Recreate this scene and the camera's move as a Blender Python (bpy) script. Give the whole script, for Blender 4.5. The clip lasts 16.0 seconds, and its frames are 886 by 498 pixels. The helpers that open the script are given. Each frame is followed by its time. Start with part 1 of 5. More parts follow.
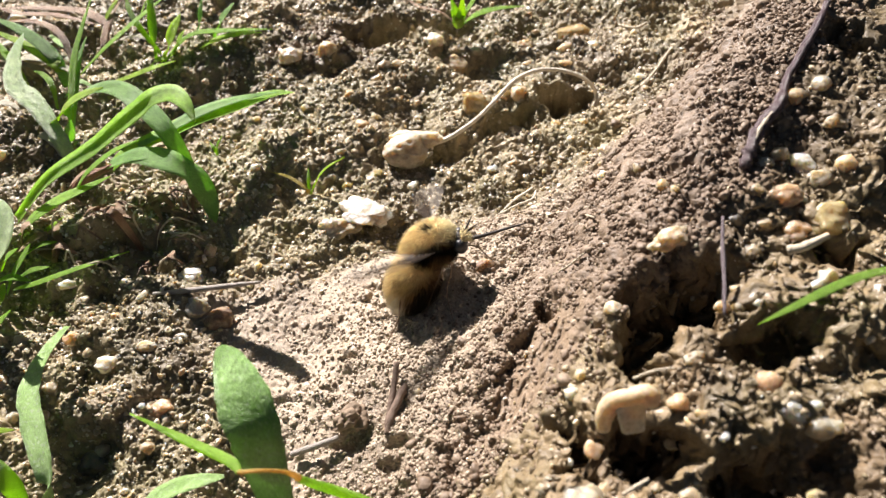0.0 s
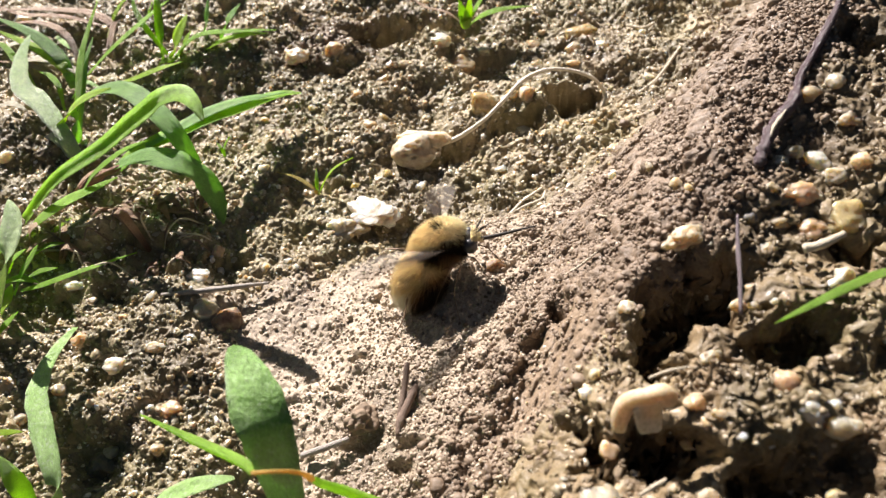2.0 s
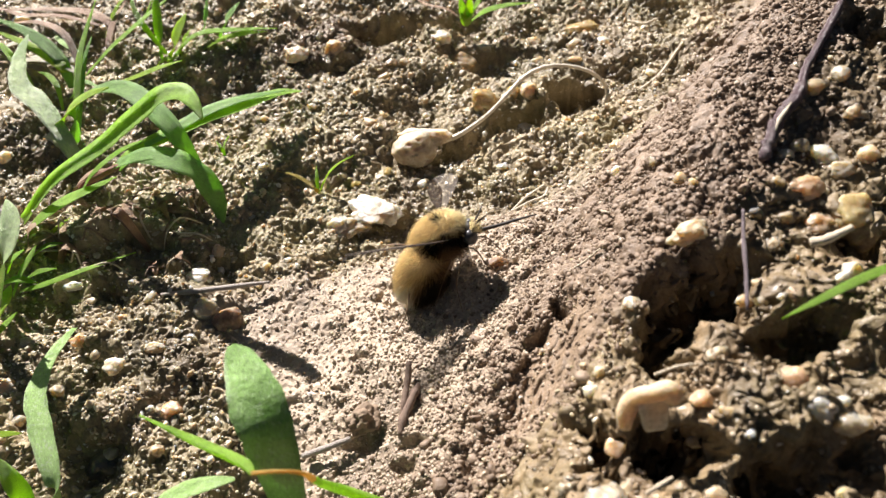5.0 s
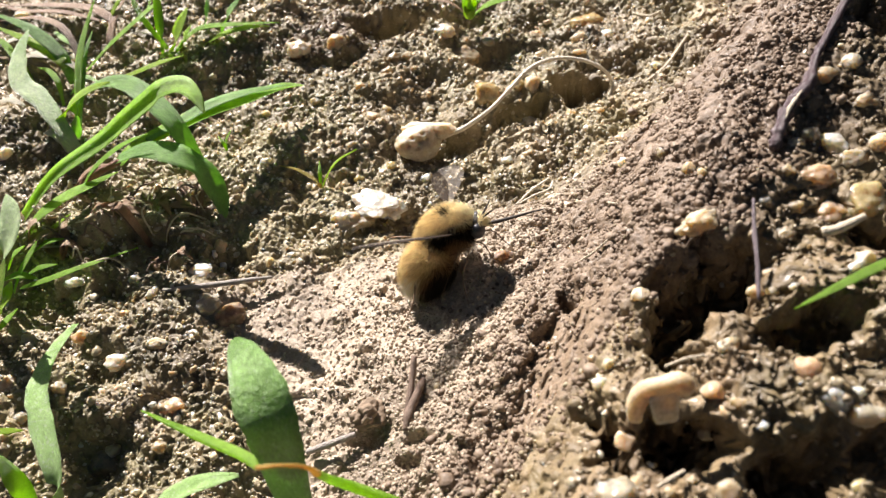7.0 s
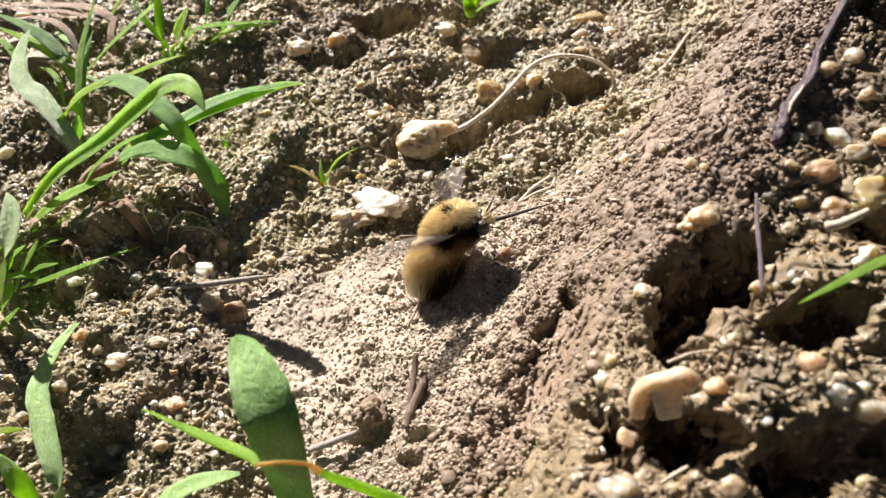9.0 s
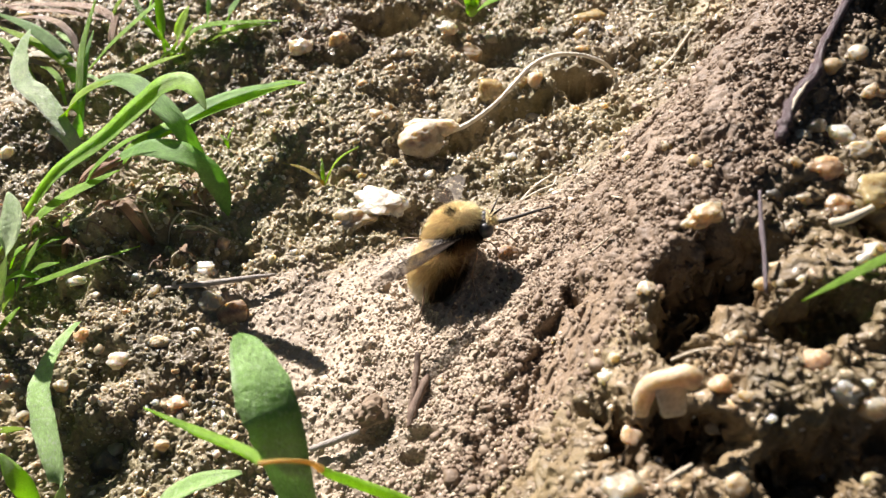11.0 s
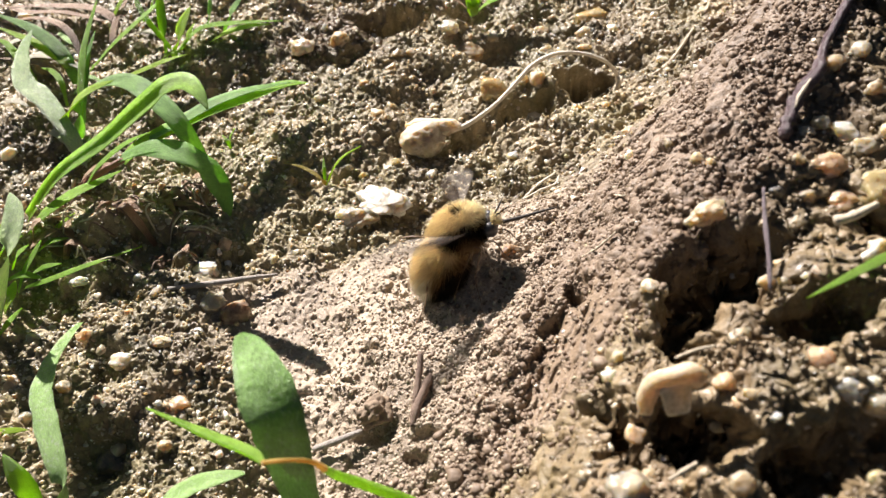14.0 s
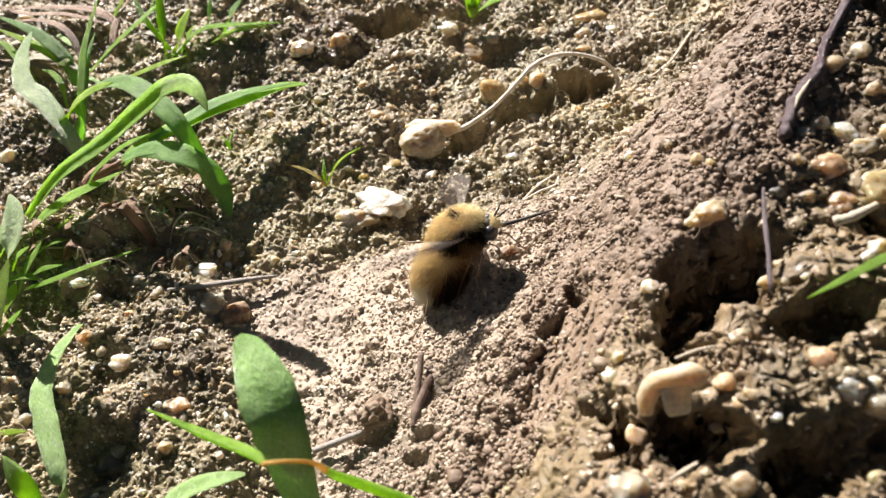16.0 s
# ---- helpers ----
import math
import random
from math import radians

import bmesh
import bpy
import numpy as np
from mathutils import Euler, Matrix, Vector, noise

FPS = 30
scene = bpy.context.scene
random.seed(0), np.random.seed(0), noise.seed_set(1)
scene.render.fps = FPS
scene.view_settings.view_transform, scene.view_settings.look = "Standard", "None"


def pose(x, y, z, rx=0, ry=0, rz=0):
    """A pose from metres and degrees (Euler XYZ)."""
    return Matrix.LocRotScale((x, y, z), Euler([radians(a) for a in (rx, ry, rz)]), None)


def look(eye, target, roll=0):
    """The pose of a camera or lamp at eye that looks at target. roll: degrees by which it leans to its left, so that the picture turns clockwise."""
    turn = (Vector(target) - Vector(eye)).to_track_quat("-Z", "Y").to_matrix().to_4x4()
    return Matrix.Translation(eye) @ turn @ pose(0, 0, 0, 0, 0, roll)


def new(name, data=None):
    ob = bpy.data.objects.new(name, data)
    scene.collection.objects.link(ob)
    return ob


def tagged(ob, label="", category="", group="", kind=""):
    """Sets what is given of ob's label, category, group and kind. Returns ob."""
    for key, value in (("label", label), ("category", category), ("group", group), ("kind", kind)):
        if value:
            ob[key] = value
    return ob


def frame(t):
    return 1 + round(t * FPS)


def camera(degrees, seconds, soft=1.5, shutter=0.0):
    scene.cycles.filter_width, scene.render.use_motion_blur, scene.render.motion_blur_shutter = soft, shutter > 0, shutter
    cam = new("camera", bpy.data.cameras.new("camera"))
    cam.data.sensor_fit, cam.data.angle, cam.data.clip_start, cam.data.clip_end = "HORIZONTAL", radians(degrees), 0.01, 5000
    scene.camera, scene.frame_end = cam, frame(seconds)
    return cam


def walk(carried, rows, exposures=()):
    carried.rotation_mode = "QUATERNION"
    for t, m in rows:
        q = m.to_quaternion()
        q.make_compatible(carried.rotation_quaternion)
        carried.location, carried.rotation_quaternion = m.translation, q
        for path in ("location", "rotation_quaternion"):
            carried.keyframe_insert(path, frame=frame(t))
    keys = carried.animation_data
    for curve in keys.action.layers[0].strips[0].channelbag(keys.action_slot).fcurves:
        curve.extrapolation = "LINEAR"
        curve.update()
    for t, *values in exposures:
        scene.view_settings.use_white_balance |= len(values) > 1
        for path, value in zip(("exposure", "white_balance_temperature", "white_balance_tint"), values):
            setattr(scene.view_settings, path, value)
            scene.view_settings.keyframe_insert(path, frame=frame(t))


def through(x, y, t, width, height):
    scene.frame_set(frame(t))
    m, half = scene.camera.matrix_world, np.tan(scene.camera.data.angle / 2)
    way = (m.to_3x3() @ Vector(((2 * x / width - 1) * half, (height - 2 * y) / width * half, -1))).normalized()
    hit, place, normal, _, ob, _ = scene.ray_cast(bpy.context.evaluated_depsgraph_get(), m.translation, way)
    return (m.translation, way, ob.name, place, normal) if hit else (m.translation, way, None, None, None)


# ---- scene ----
MM = 0.001
cam = camera(60, 16.0, soft=1.4, shutter=0.5)
cam.data.dof.use_dof, cam.data.dof.focus_distance, cam.data.dof.aperture_fstop = True, 0.089, 50.0
walk(cam, [
    (0.0, pose(0.00148, -0.05689, 0.07894, 36.142, 2.207, -3.661)),
    (0.5, pose(0.00139, -0.05687, 0.07880, 36.205, 2.213, -3.729)),
    (1.0, pose(0.00113, -0.05688, 0.07854, 36.229, 2.260, -3.696)),
    (1.5, pose(0.00085, -0.05675, 0.07841, 36.255, 2.318, -3.726)),
    (2.0, pose(0.00047, -0.05683, 0.07838, 36.379, 2.347, -3.685)),
    (2.5, pose(0.00054, -0.05679, 0.07826, 36.427, 2.432, -3.675)),
    (3.0, pose(0.00052, -0.05680, 0.07809, 36.472, 2.468, -3.684)),
    (3.5, pose(0.00065, -0.05685, 0.07807, 36.483, 2.520, -3.692)),
    (4.0, pose(0.00062, -0.05675, 0.07793, 36.436, 2.515, -3.775)),
    (6.5, pose(0.00013, -0.05662, 0.07653, 36.489, 2.892, -3.946)),
    (7.0, pose(0.00008, -0.05663, 0.07627, 36.452, 2.917, -3.983)),
    (7.5, pose(0.00014, -0.05667, 0.07629, 36.473, 2.965, -3.997)),
    (8.0, pose(0.00000, -0.05669, 0.07617, 36.553, 2.981, -4.012)),
    (8.5, pose(0.00020, -0.05675, 0.07594, 36.597, 3.110, -4.008)),
    (9.0, pose(0.00014, -0.05680, 0.07579, 36.547, 3.168, -4.025)),
    (11.5, pose(-0.00011, -0.05688, 0.07537, 36.639, 3.261, -4.082)),
    (12.0, pose(-0.00019, -0.05689, 0.07535, 36.630, 3.247, -4.133)),
    (12.5, pose(-0.00020, -0.05692, 0.07537, 36.676, 3.276, -4.142)),
    (13.0, pose(-0.00019, -0.05695, 0.07540, 36.685, 3.325, -4.121)),
    (13.5, pose(-0.00015, -0.05690, 0.07522, 36.709, 3.456, -4.137)),
    (14.0, pose(-0.00014, -0.05691, 0.07516, 36.694, 3.476, -4.154)),
    (14.5, pose(-0.00015, -0.05695, 0.07513, 36.696, 3.425, -4.211)),
    (15.0, pose(-0.00016, -0.05692, 0.07510, 36.708, 3.438, -4.239)),
    (15.5, pose(-0.00014, -0.05696, 0.07515, 36.725, 3.475, -4.255)),
    (16.0, pose(-0.00022, -0.05698, 0.07517, 36.805, 3.478, -4.232)),
])

# ---- light ----
SUN_TO = Vector((-0.335, 0.79, 0.49)).normalized()
world = bpy.data.worlds.new("sky")
scene.world = world
world.use_nodes = True
wn = world.node_tree.nodes
sky = wn.new("ShaderNodeTexSky")
sky.sky_type, sky.sun_disc = "NISHITA", False
sky.sun_elevation = math.asin(SUN_TO.z)
sky.sun_rotation = math.atan2(SUN_TO.x, SUN_TO.y)
world.node_tree.links.new(sky.outputs[0], wn["Background"].inputs[0])
wn["Background"].inputs[1].default_value = 0.012
sun = new("sun", bpy.data.lights.new("sun", "SUN"))
sun.data.energy, sun.data.angle, sun.data.color = 5.0, radians(0.55), (1.0, 0.92, 0.885)
sun.matrix_world = look(SUN_TO, (0, 0, 0))
scene.view_settings.exposure = 1.38


# ---- materials ----
def material(name):
    m = bpy.data.materials.new(name)
    m.use_nodes = True
    t = m.node_tree
    return m, t, t.nodes["Principled BSDF"]


def node(t, kind, **sets):
    n = t.nodes.new(kind)
    for k, v in sets.items():
        n.inputs[k].default_value = v
    return n


def mapped(t):
    return t.nodes.new("ShaderNodeTexCoord").outputs["Object"]


def ramp(t, fac, *stops):
    r = t.nodes.new("ShaderNodeValToRGB")
    e = r.color_ramp.elements
    while len(e) < len(stops):
        e.new(0.5)
    for s, (p, c) in zip(e, stops):
        s.position, s.color = p, (*c, 1)
    t.links.new(fac, r.inputs[0])
    return r.outputs[0]


def noise_tex(t, scale, detail=6.0, rough=0.6, vec=None):
    n = node(t, "ShaderNodeTexNoise", Scale=scale, Detail=detail, Roughness=rough)
    t.links.new(vec or mapped(t), n.inputs["Vector"])
    return n.outputs["Fac"]


def mixed(t, fac, a, b, mode="MIX"):
    n = t.nodes.new("ShaderNodeMix")
    n.data_type, n.blend_type = "RGBA", mode
    for sock, v in ((n.inputs[0], fac), (n.inputs[6], a), (n.inputs[7], b)):
        if isinstance(v, (int, float)):
            sock.default_value = v
        elif isinstance(v, tuple):
            sock.default_value = (*v, 1)
        else:
            t.links.new(v, sock)
    return n.outputs[2]


def bump(t, bsdf, height, strength, dist):
    b = node(t, "ShaderNodeBump", Strength=strength, Distance=dist)
    t.links.new(height, b.inputs["Height"])
    t.links.new(b.outputs[0], bsdf.inputs["Normal"])


def soil_material():
    m, t, b = material("sandy_soil")
    at = {}
    for k in ("sand", "bank", "top", "cut"):
        a = t.nodes.new("ShaderNodeAttribute")
        a.attribute_name = k
        at[k] = a.outputs["Fac"]
    n1 = noise_tex(t, 170, 8, 0.65)
    n2 = noise_tex(t, 1500, 5, 0.7)
    n3 = noise_tex(t, 4500, 3, 0.7)
    dark = ramp(t, n1, (0.26, (0.125, 0.10, 0.057)), (0.5, (0.315, 0.254, 0.155)), (0.74, (0.50, 0.42, 0.285)))
    moss = ramp(t, n2, (0.35, (0.10, 0.09, 0.037)), (0.7, (0.26, 0.232, 0.115)))
    patch = ramp(t, noise_tex(t, 90, 4, 0.6), (0.40, (0, 0, 0)), (0.58, (0.75, 0.75, 0.75)))
    dark = mixed(t, patch, dark, moss)
    sand = ramp(t, n1, (0.3, (0.375, 0.304, 0.225)), (0.55, (0.446, 0.369, 0.282)), (0.75, (0.503, 0.425, 0.332)))
    bank = ramp(t, n1, (0.3, (0.139, 0.096, 0.062)), (0.55, (0.199, 0.144, 0.097)), (0.75, (0.264, 0.198, 0.14)))
    brown = ramp(t, n1, (0.28, (0.078, 0.053, 0.028)), (0.5, (0.17, 0.119, 0.064)), (0.72, (0.285, 0.21, 0.122)))
    dark = mixed(t, at["top"], dark, mixed(t, mixed(t, 0.5, patch, (0.0, 0.0, 0.0)), brown, moss))
    c = mixed(t, at["sand"], dark, sand)
    c = mixed(t, at["bank"], c, bank)
    compact = ramp(t, n1, (0.3, (0.165, 0.118, 0.075)), (0.7, (0.26, 0.19, 0.124)))
    c = mixed(t, at["cut"], c, compact)
    grain = ramp(t, n3, (0.3, (0.74, 0.72, 0.70)), (0.5, (1, 1, 1)), (0.72, (1.25, 1.23, 1.19)))
    c = mixed(t, 1.0, c, grain, "MULTIPLY")
    damp = ramp(t, noise_tex(t, 42, 5, 0.6), (0.36, (0.55, 0.52, 0.48)), (0.56, (1.12, 1.1, 1.06)))
    damp = mixed(t, mixed(t, 0.35, at["bank"], (0.0, 0.0, 0.0)), damp, (1.0, 1.0, 1.0))
    c = mixed(t, 1.0, c, damp, "MULTIPLY")
    t.links.new(c, b.inputs["Base Color"])
    rr = ramp(t, noise_tex(t, 2600, 2, 0.5), (0.40, (0.78, 0.78, 0.78)), (0.62, (0.32, 0.32, 0.32)))
    t.links.new(rr, b.inputs["Roughness"])
    b.inputs["Specular IOR Level"].default_value = 0.55
    bump(t, b, mixed(t, 0.4, n2, n3), 0.5, 0.0006)
    wet = t.nodes.new("ShaderNodeMath")
    wet.operation, wet.use_clamp = "SUBTRACT", True
    wet.inputs[0].default_value = 0.1
    t.links.new(mixed(t, at["bank"], at["sand"], (1.0, 1.0, 1.0)), wet.inputs[1])
    t.links.new(wet.outputs[0], b.inputs["Coat Weight"])
    b.inputs["Coat Roughness"].default_value = 0.22
    return m


def grain_material(name, tint, gloss, glow=0.0):
    """Loose sand and soil crumbs: each island has its own mineral colour."""
    m, t, b = material(name)
    g = t.nodes.new("ShaderNodeNewGeometry")
    c = ramp(t, g.outputs["Random Per Island"], *tint)
    v = ramp(t, noise_tex(t, 1800, 4, 0.7), (0.3, (0.78, 0.76, 0.73)), (0.7, (1.12, 1.12, 1.08)))
    t.links.new(mixed(t, 1.0, c, v, "MULTIPLY"), b.inputs["Base Color"])
    b.inputs["Roughness"].default_value = gloss
    b.inputs["Subsurface Weight"].default_value = glow
    b.inputs["Subsurface Radius"].default_value = (0.0009, 0.0007, 0.0005)
    b.inputs["Subsurface Scale"].default_value = 1.0
    bump(t, b, noise_tex(t, 3000, 3), 0.4, 0.0002)
    return m


def stone_material(name, low, high, vein, rough=0.5, clear=0.0, dirty=0.75):
    m, t, b = material(name)
    r = t.nodes.new("ShaderNodeObjectInfo")
    n = noise_tex(t, 420, 7, 0.65)
    c = ramp(t, n, (0.3, low), (0.62, high), (0.8, vein))
    s = ramp(t, noise_tex(t, 2600, 3, 0.7), (0.35, (0.72, 0.70, 0.66)), (0.6, (1.08, 1.06, 1.04)))
    c = mixed(t, 1.0, c, s, "MULTIPLY")
    o = ramp(t, r.outputs["Random"], (0.0, (0.78, 0.77, 0.75)), (1.0, (1.08, 1.07, 1.05)))
    c = mixed(t, 1.0, c, o, "MULTIPLY")
    # soil clinging to the surface in patches
    dirt = ramp(t, noise_tex(t, 650, 6, 0.7), (0.45, (0, 0, 0)), (0.60, (dirty,) * 3))
    t.links.new(mixed(t, dirt, c, (0.24, 0.185, 0.115)), b.inputs["Base Color"])
    b.inputs["Roughness"].default_value = rough
    b.inputs["Transmission Weight"].default_value = clear
    b.inputs["Subsurface Weight"].default_value = 0.75
    b.inputs["Subsurface Radius"].default_value = (0.0032, 0.0024, 0.0014)
    b.inputs["Subsurface Scale"].default_value = 1.0
    bump(t, b, noise_tex(t, 1300, 5), 0.55, 0.0003)
    return m


def leaf_material(name, low, high, through_col, rough=0.36, see=0.45, hairy=0.0):
    m, t, b = material(name)
    uv = t.nodes.new("ShaderNodeUVMap").outputs[0]
    mp = node(t, "ShaderNodeMapping", Scale=(22.0, 1.2, 1.0))
    t.links.new(uv, mp.inputs["Vector"])
    rib = noise_tex(t, 3.0, 3, 0.6, mp.outputs[0])
    blot = noise_tex(t, 260, 5, 0.6)
    c = ramp(t, blot, (0.35, low), (0.65, high))
    c = mixed(t, 1.0, c, ramp(t, rib, (0.35, (0.66, 0.70, 0.62)), (0.65, (1.3, 1.27, 1.25))), "MULTIPLY")
    if hairy:
        h = ramp(t, noise_tex(t, 2300, 3, 0.8), (0.52, (0, 0, 0)), (0.66, (hairy,) * 3))
        c = mixed(t, h, c, (0.74, 0.78, 0.68))
    t.links.new(c, b.inputs["Base Color"])
    b.inputs["Roughness"].default_value = rough
    b.inputs["Specular IOR Level"].default_value = 0.8
    bump(t, b, mixed(t, 0.7 if hairy else 0.3, rib, noise_tex(t, 420 if hairy else 750, 4, 0.6)), 0.8, 0.0013 if hairy else 0.0004)
    tr = t.nodes.new("ShaderNodeBsdfTranslucent")
    t.links.new(mixed(t, 1.0, c, through_col, "MULTIPLY"), tr.inputs["Color"])
    mx = t.nodes.new("ShaderNodeMixShader")
    mx.inputs[0].default_value = see
    t.links.new(b.outputs[0], mx.inputs[1])
    t.links.new(tr.outputs[0], mx.inputs[2])
    t.links.new(mx.outputs[0], t.nodes["Material Output"].inputs[0])
    return m


def bark_material(name, low, high, rough=0.7):
    m, t, b = material(name)
    uv = t.nodes.new("ShaderNodeUVMap").outputs[0]
    mp = node(t, "ShaderNodeMapping", Scale=(9.0, 1.5, 1.0))
    t.links.new(uv, mp.inputs["Vector"])
    n = noise_tex(t, 4.0, 6, 0.7, mp.outputs[0])
    t.links.new(ramp(t, n, (0.3, low), (0.68, high)), b.inputs["Base Color"])
    b.inputs["Roughness"].default_value = rough
    bump(t, b, n, 0.6, 0.0003)
    return m


def body_material(name, low, high, rough=0.5, scale=900):
    m, t, b = material(name)
    t.links.new(ramp(t, noise_tex(t, scale, 4), (0.35, low), (0.65, high)), b.inputs["Base Color"])
    b.inputs["Roughness"].default_value = rough
    return m


def wing_material(name, tint, solid, rough, far):
    m, t, b = material(name)
    b.inputs["Base Color"].default_value = (*tint, 1)
    b.inputs["Roughness"].default_value = rough
    b.inputs["Specular IOR Level"].default_value = 0.15
    clear = t.nodes.new("ShaderNodeBsdfTransparent")
    mx = t.nodes.new("ShaderNodeMixShader")
    f = ramp(t, noise_tex(t, 900, 3), (0.3, (solid * 0.6,) * 3), (0.7, (solid * 1.3,) * 3))
    sep = t.nodes.new("ShaderNodeSeparateXYZ")
    t.links.new(mapped(t), sep.inputs[0])
    span = node(t, "ShaderNodeMapRange")
    for k, v in ((1, 0.0), (2, 0.0115), (3, 1.0), (4, far)):
        span.inputs[k].default_value = v
    t.links.new(sep.outputs[0], span.inputs[0])
    f = mixed(t, 1.0, f, span.outputs[0], "MULTIPLY")
    t.links.new(f, mx.inputs[0])
    t.links.new(clear.outputs[0], mx.inputs[1])
    t.links.new(b.outputs[0], mx.inputs[2])
    t.links.new(mx.outputs[0], t.nodes["Material Output"].inputs[0])
    return m


SOIL = soil_material()
CRUMB_DARK = grain_material("dark_soil_crumb", ((0.0, (0.13, 0.104, 0.06)), (0.45, (0.29, 0.235, 0.142)), (0.75, (0.40, 0.34, 0.215)), (0.9, (0.34, 0.32, 0.15)), (0.97, (0.56, 0.50, 0.40))), 0.5)
CRUMB_TOP = grain_material("earth_crumb", ((0.0, (0.10, 0.074, 0.044)), (0.5, (0.20, 0.152, 0.092)), (0.88, (0.30, 0.235, 0.15)), (1.0, (0.50, 0.43, 0.32))), 0.4)
CRUMB_SAND = grain_material("pale_sand_crumb", ((0.0, (0.363, 0.294, 0.221)), (0.6, (0.414, 0.34, 0.259)), (0.95, (0.465, 0.389, 0.304)), (1.0, (0.64, 0.57, 0.47))), 0.6)
CRUMB_BROWN = grain_material("brown_soil_crumb", ((0.0, (0.162, 0.114, 0.076)), (0.6, (0.212, 0.153, 0.106)), (0.95, (0.258, 0.195, 0.137)), (1.0, (0.44, 0.37, 0.29))), 0.6)
QUARTZ = grain_material("quartz_sand", ((0.0, (0.32, 0.265, 0.18)), (0.4, (0.45, 0.385, 0.275)), (0.75, (0.58, 0.52, 0.41)), (0.94, (0.82, 0.79, 0.73)), (1.0, (0.6, 0.4, 0.2))), 0.3, 0.6)
CREAM = stone_material("cream_stone", (0.40, 0.33, 0.22), (0.58, 0.49, 0.36), (0.68, 0.61, 0.49), dirty=0.55)
PITTED = stone_material("pitted_pale_stone", (0.50, 0.44, 0.34), (0.64, 0.58, 0.47), (0.72, 0.67, 0.57), 0.6, dirty=0.45)
SMOOTH = stone_material("smooth_grey_stone", (0.42, 0.39, 0.31), (0.52, 0.485, 0.39), (0.58, 0.54, 0.44), 0.5, dirty=0.1)
RIM = stone_material("cream_worn_stone", (0.48, 0.41, 0.30), (0.58, 0.51, 0.39), (0.64, 0.57, 0.45), 0.55, dirty=0.15)
CHALK = stone_material("bright_white_stone", (0.50, 0.46, 0.39), (0.74, 0.72, 0.67), (0.68, 0.64, 0.56), 0.4, dirty=0.7)
WHITE = stone_material("white_stone", (0.52, 0.49, 0.42), (0.74, 0.72, 0.66), (0.78, 0.75, 0.68), 0.25, dirty=0.4)
AMBER = stone_material("amber_quartz", (0.50, 0.38, 0.18), (0.66, 0.56, 0.34), (0.78, 0.73, 0.56), 0.18, 0.2, dirty=0.4)
PEACH = stone_material("peach_stone", (0.46, 0.31, 0.20), (0.62, 0.46, 0.33), (0.70, 0.59, 0.47), 0.3, dirty=0.5)
GREY = stone_material("grey_stone", (0.36, 0.33, 0.265), (0.52, 0.48, 0.40), (0.64, 0.60, 0.52), 0.3, dirty=0.55)
RUSTY = stone_material("red_brown_stone", (0.14, 0.09, 0.065), (0.24, 0.165, 0.12), (0.33, 0.25, 0.19), 0.7)
SLATE = stone_material("dark_grey_stone", (0.10, 0.095, 0.085), (0.18, 0.17, 0.155), (0.28, 0.27, 0.25), 0.45)
TAN = stone_material("tan_stone", (0.34, 0.265, 0.175), (0.50, 0.40, 0.275), (0.60, 0.51, 0.38), 0.45)
GREEN = leaf_material("grass_leaf", (0.28, 0.46, 0.07), (0.42, 0.62, 0.14), (1.6, 1.6, 0.5), 0.4, 0.55)
BRIGHT = leaf_material("young_grass_leaf", (0.34, 0.50, 0.05), (0.44, 0.60, 0.09), (1.6, 1.6, 0.6), see=0.5)
BLUISH = leaf_material("bluish_grass_leaf", (0.23, 0.40, 0.13), (0.37, 0.56, 0.22), (1.4, 1.5, 0.7), 0.42, 0.55)
PALE = leaf_material("pale_hairy_leaf", (0.38, 0.60, 0.20), (0.56, 0.78, 0.34), (1.4, 1.5, 0.7), 0.4, 0.25, 0.5)
RIBBED = leaf_material("ribbed_white_green_leaf", (0.44, 0.62, 0.28), (0.72, 0.84, 0.52), (1.2, 1.3, 0.8), 0.4, 0.25, 0.5)
BROAD = leaf_material("broad_herb_leaf", (0.17, 0.36, 0.06), (0.36, 0.60, 0.19), (1.2, 1.4, 0.6), 0.35, 0.22, 0.22)
YELLOW = leaf_material("yellowing_leaf", (0.36, 0.30, 0.06), (0.46, 0.36, 0.10), (1.4, 1.2, 0.6), see=0.4)
ORANGE = leaf_material("highlit_orange_stem", (0.62, 0.44, 0.10), (0.80, 0.62, 0.22), (1.3, 1.1, 0.6), see=0.4)
DRY = leaf_material("dry_leaf", (0.32, 0.18, 0.11), (0.56, 0.39, 0.26), (1.2, 1.0, 0.8), 0.5, 0.2)
STRAW = bark_material("pale_straw", (0.46, 0.38, 0.26), (0.74, 0.66, 0.51), 0.45)
BLEACHED = bark_material("bleached_straw", (0.66, 0.58, 0.44), (0.84, 0.78, 0.66), 0.45)
TWIG = bark_material("brown_twig", (0.13, 0.085, 0.06), (0.27, 0.19, 0.14))
PURPLE = bark_material("dark_purple_twig", (0.03, 0.016, 0.02), (0.10, 0.062, 0.068), 0.35)
GREYTWIG = bark_material("grey_twig", (0.22, 0.19, 0.165), (0.48, 0.43, 0.38))
VIOLET = bark_material("grey_violet_twig", (0.08, 0.058, 0.064), (0.20, 0.16, 0.17), 0.55)
REDSTEM = bark_material("reddish_stem", (0.16, 0.06, 0.04), (0.30, 0.14, 0.09), 0.45)


# ---- ground shape ----
def sig(u):
    return 1 / (1 + np.exp(-np.clip(u, -40, 40)))


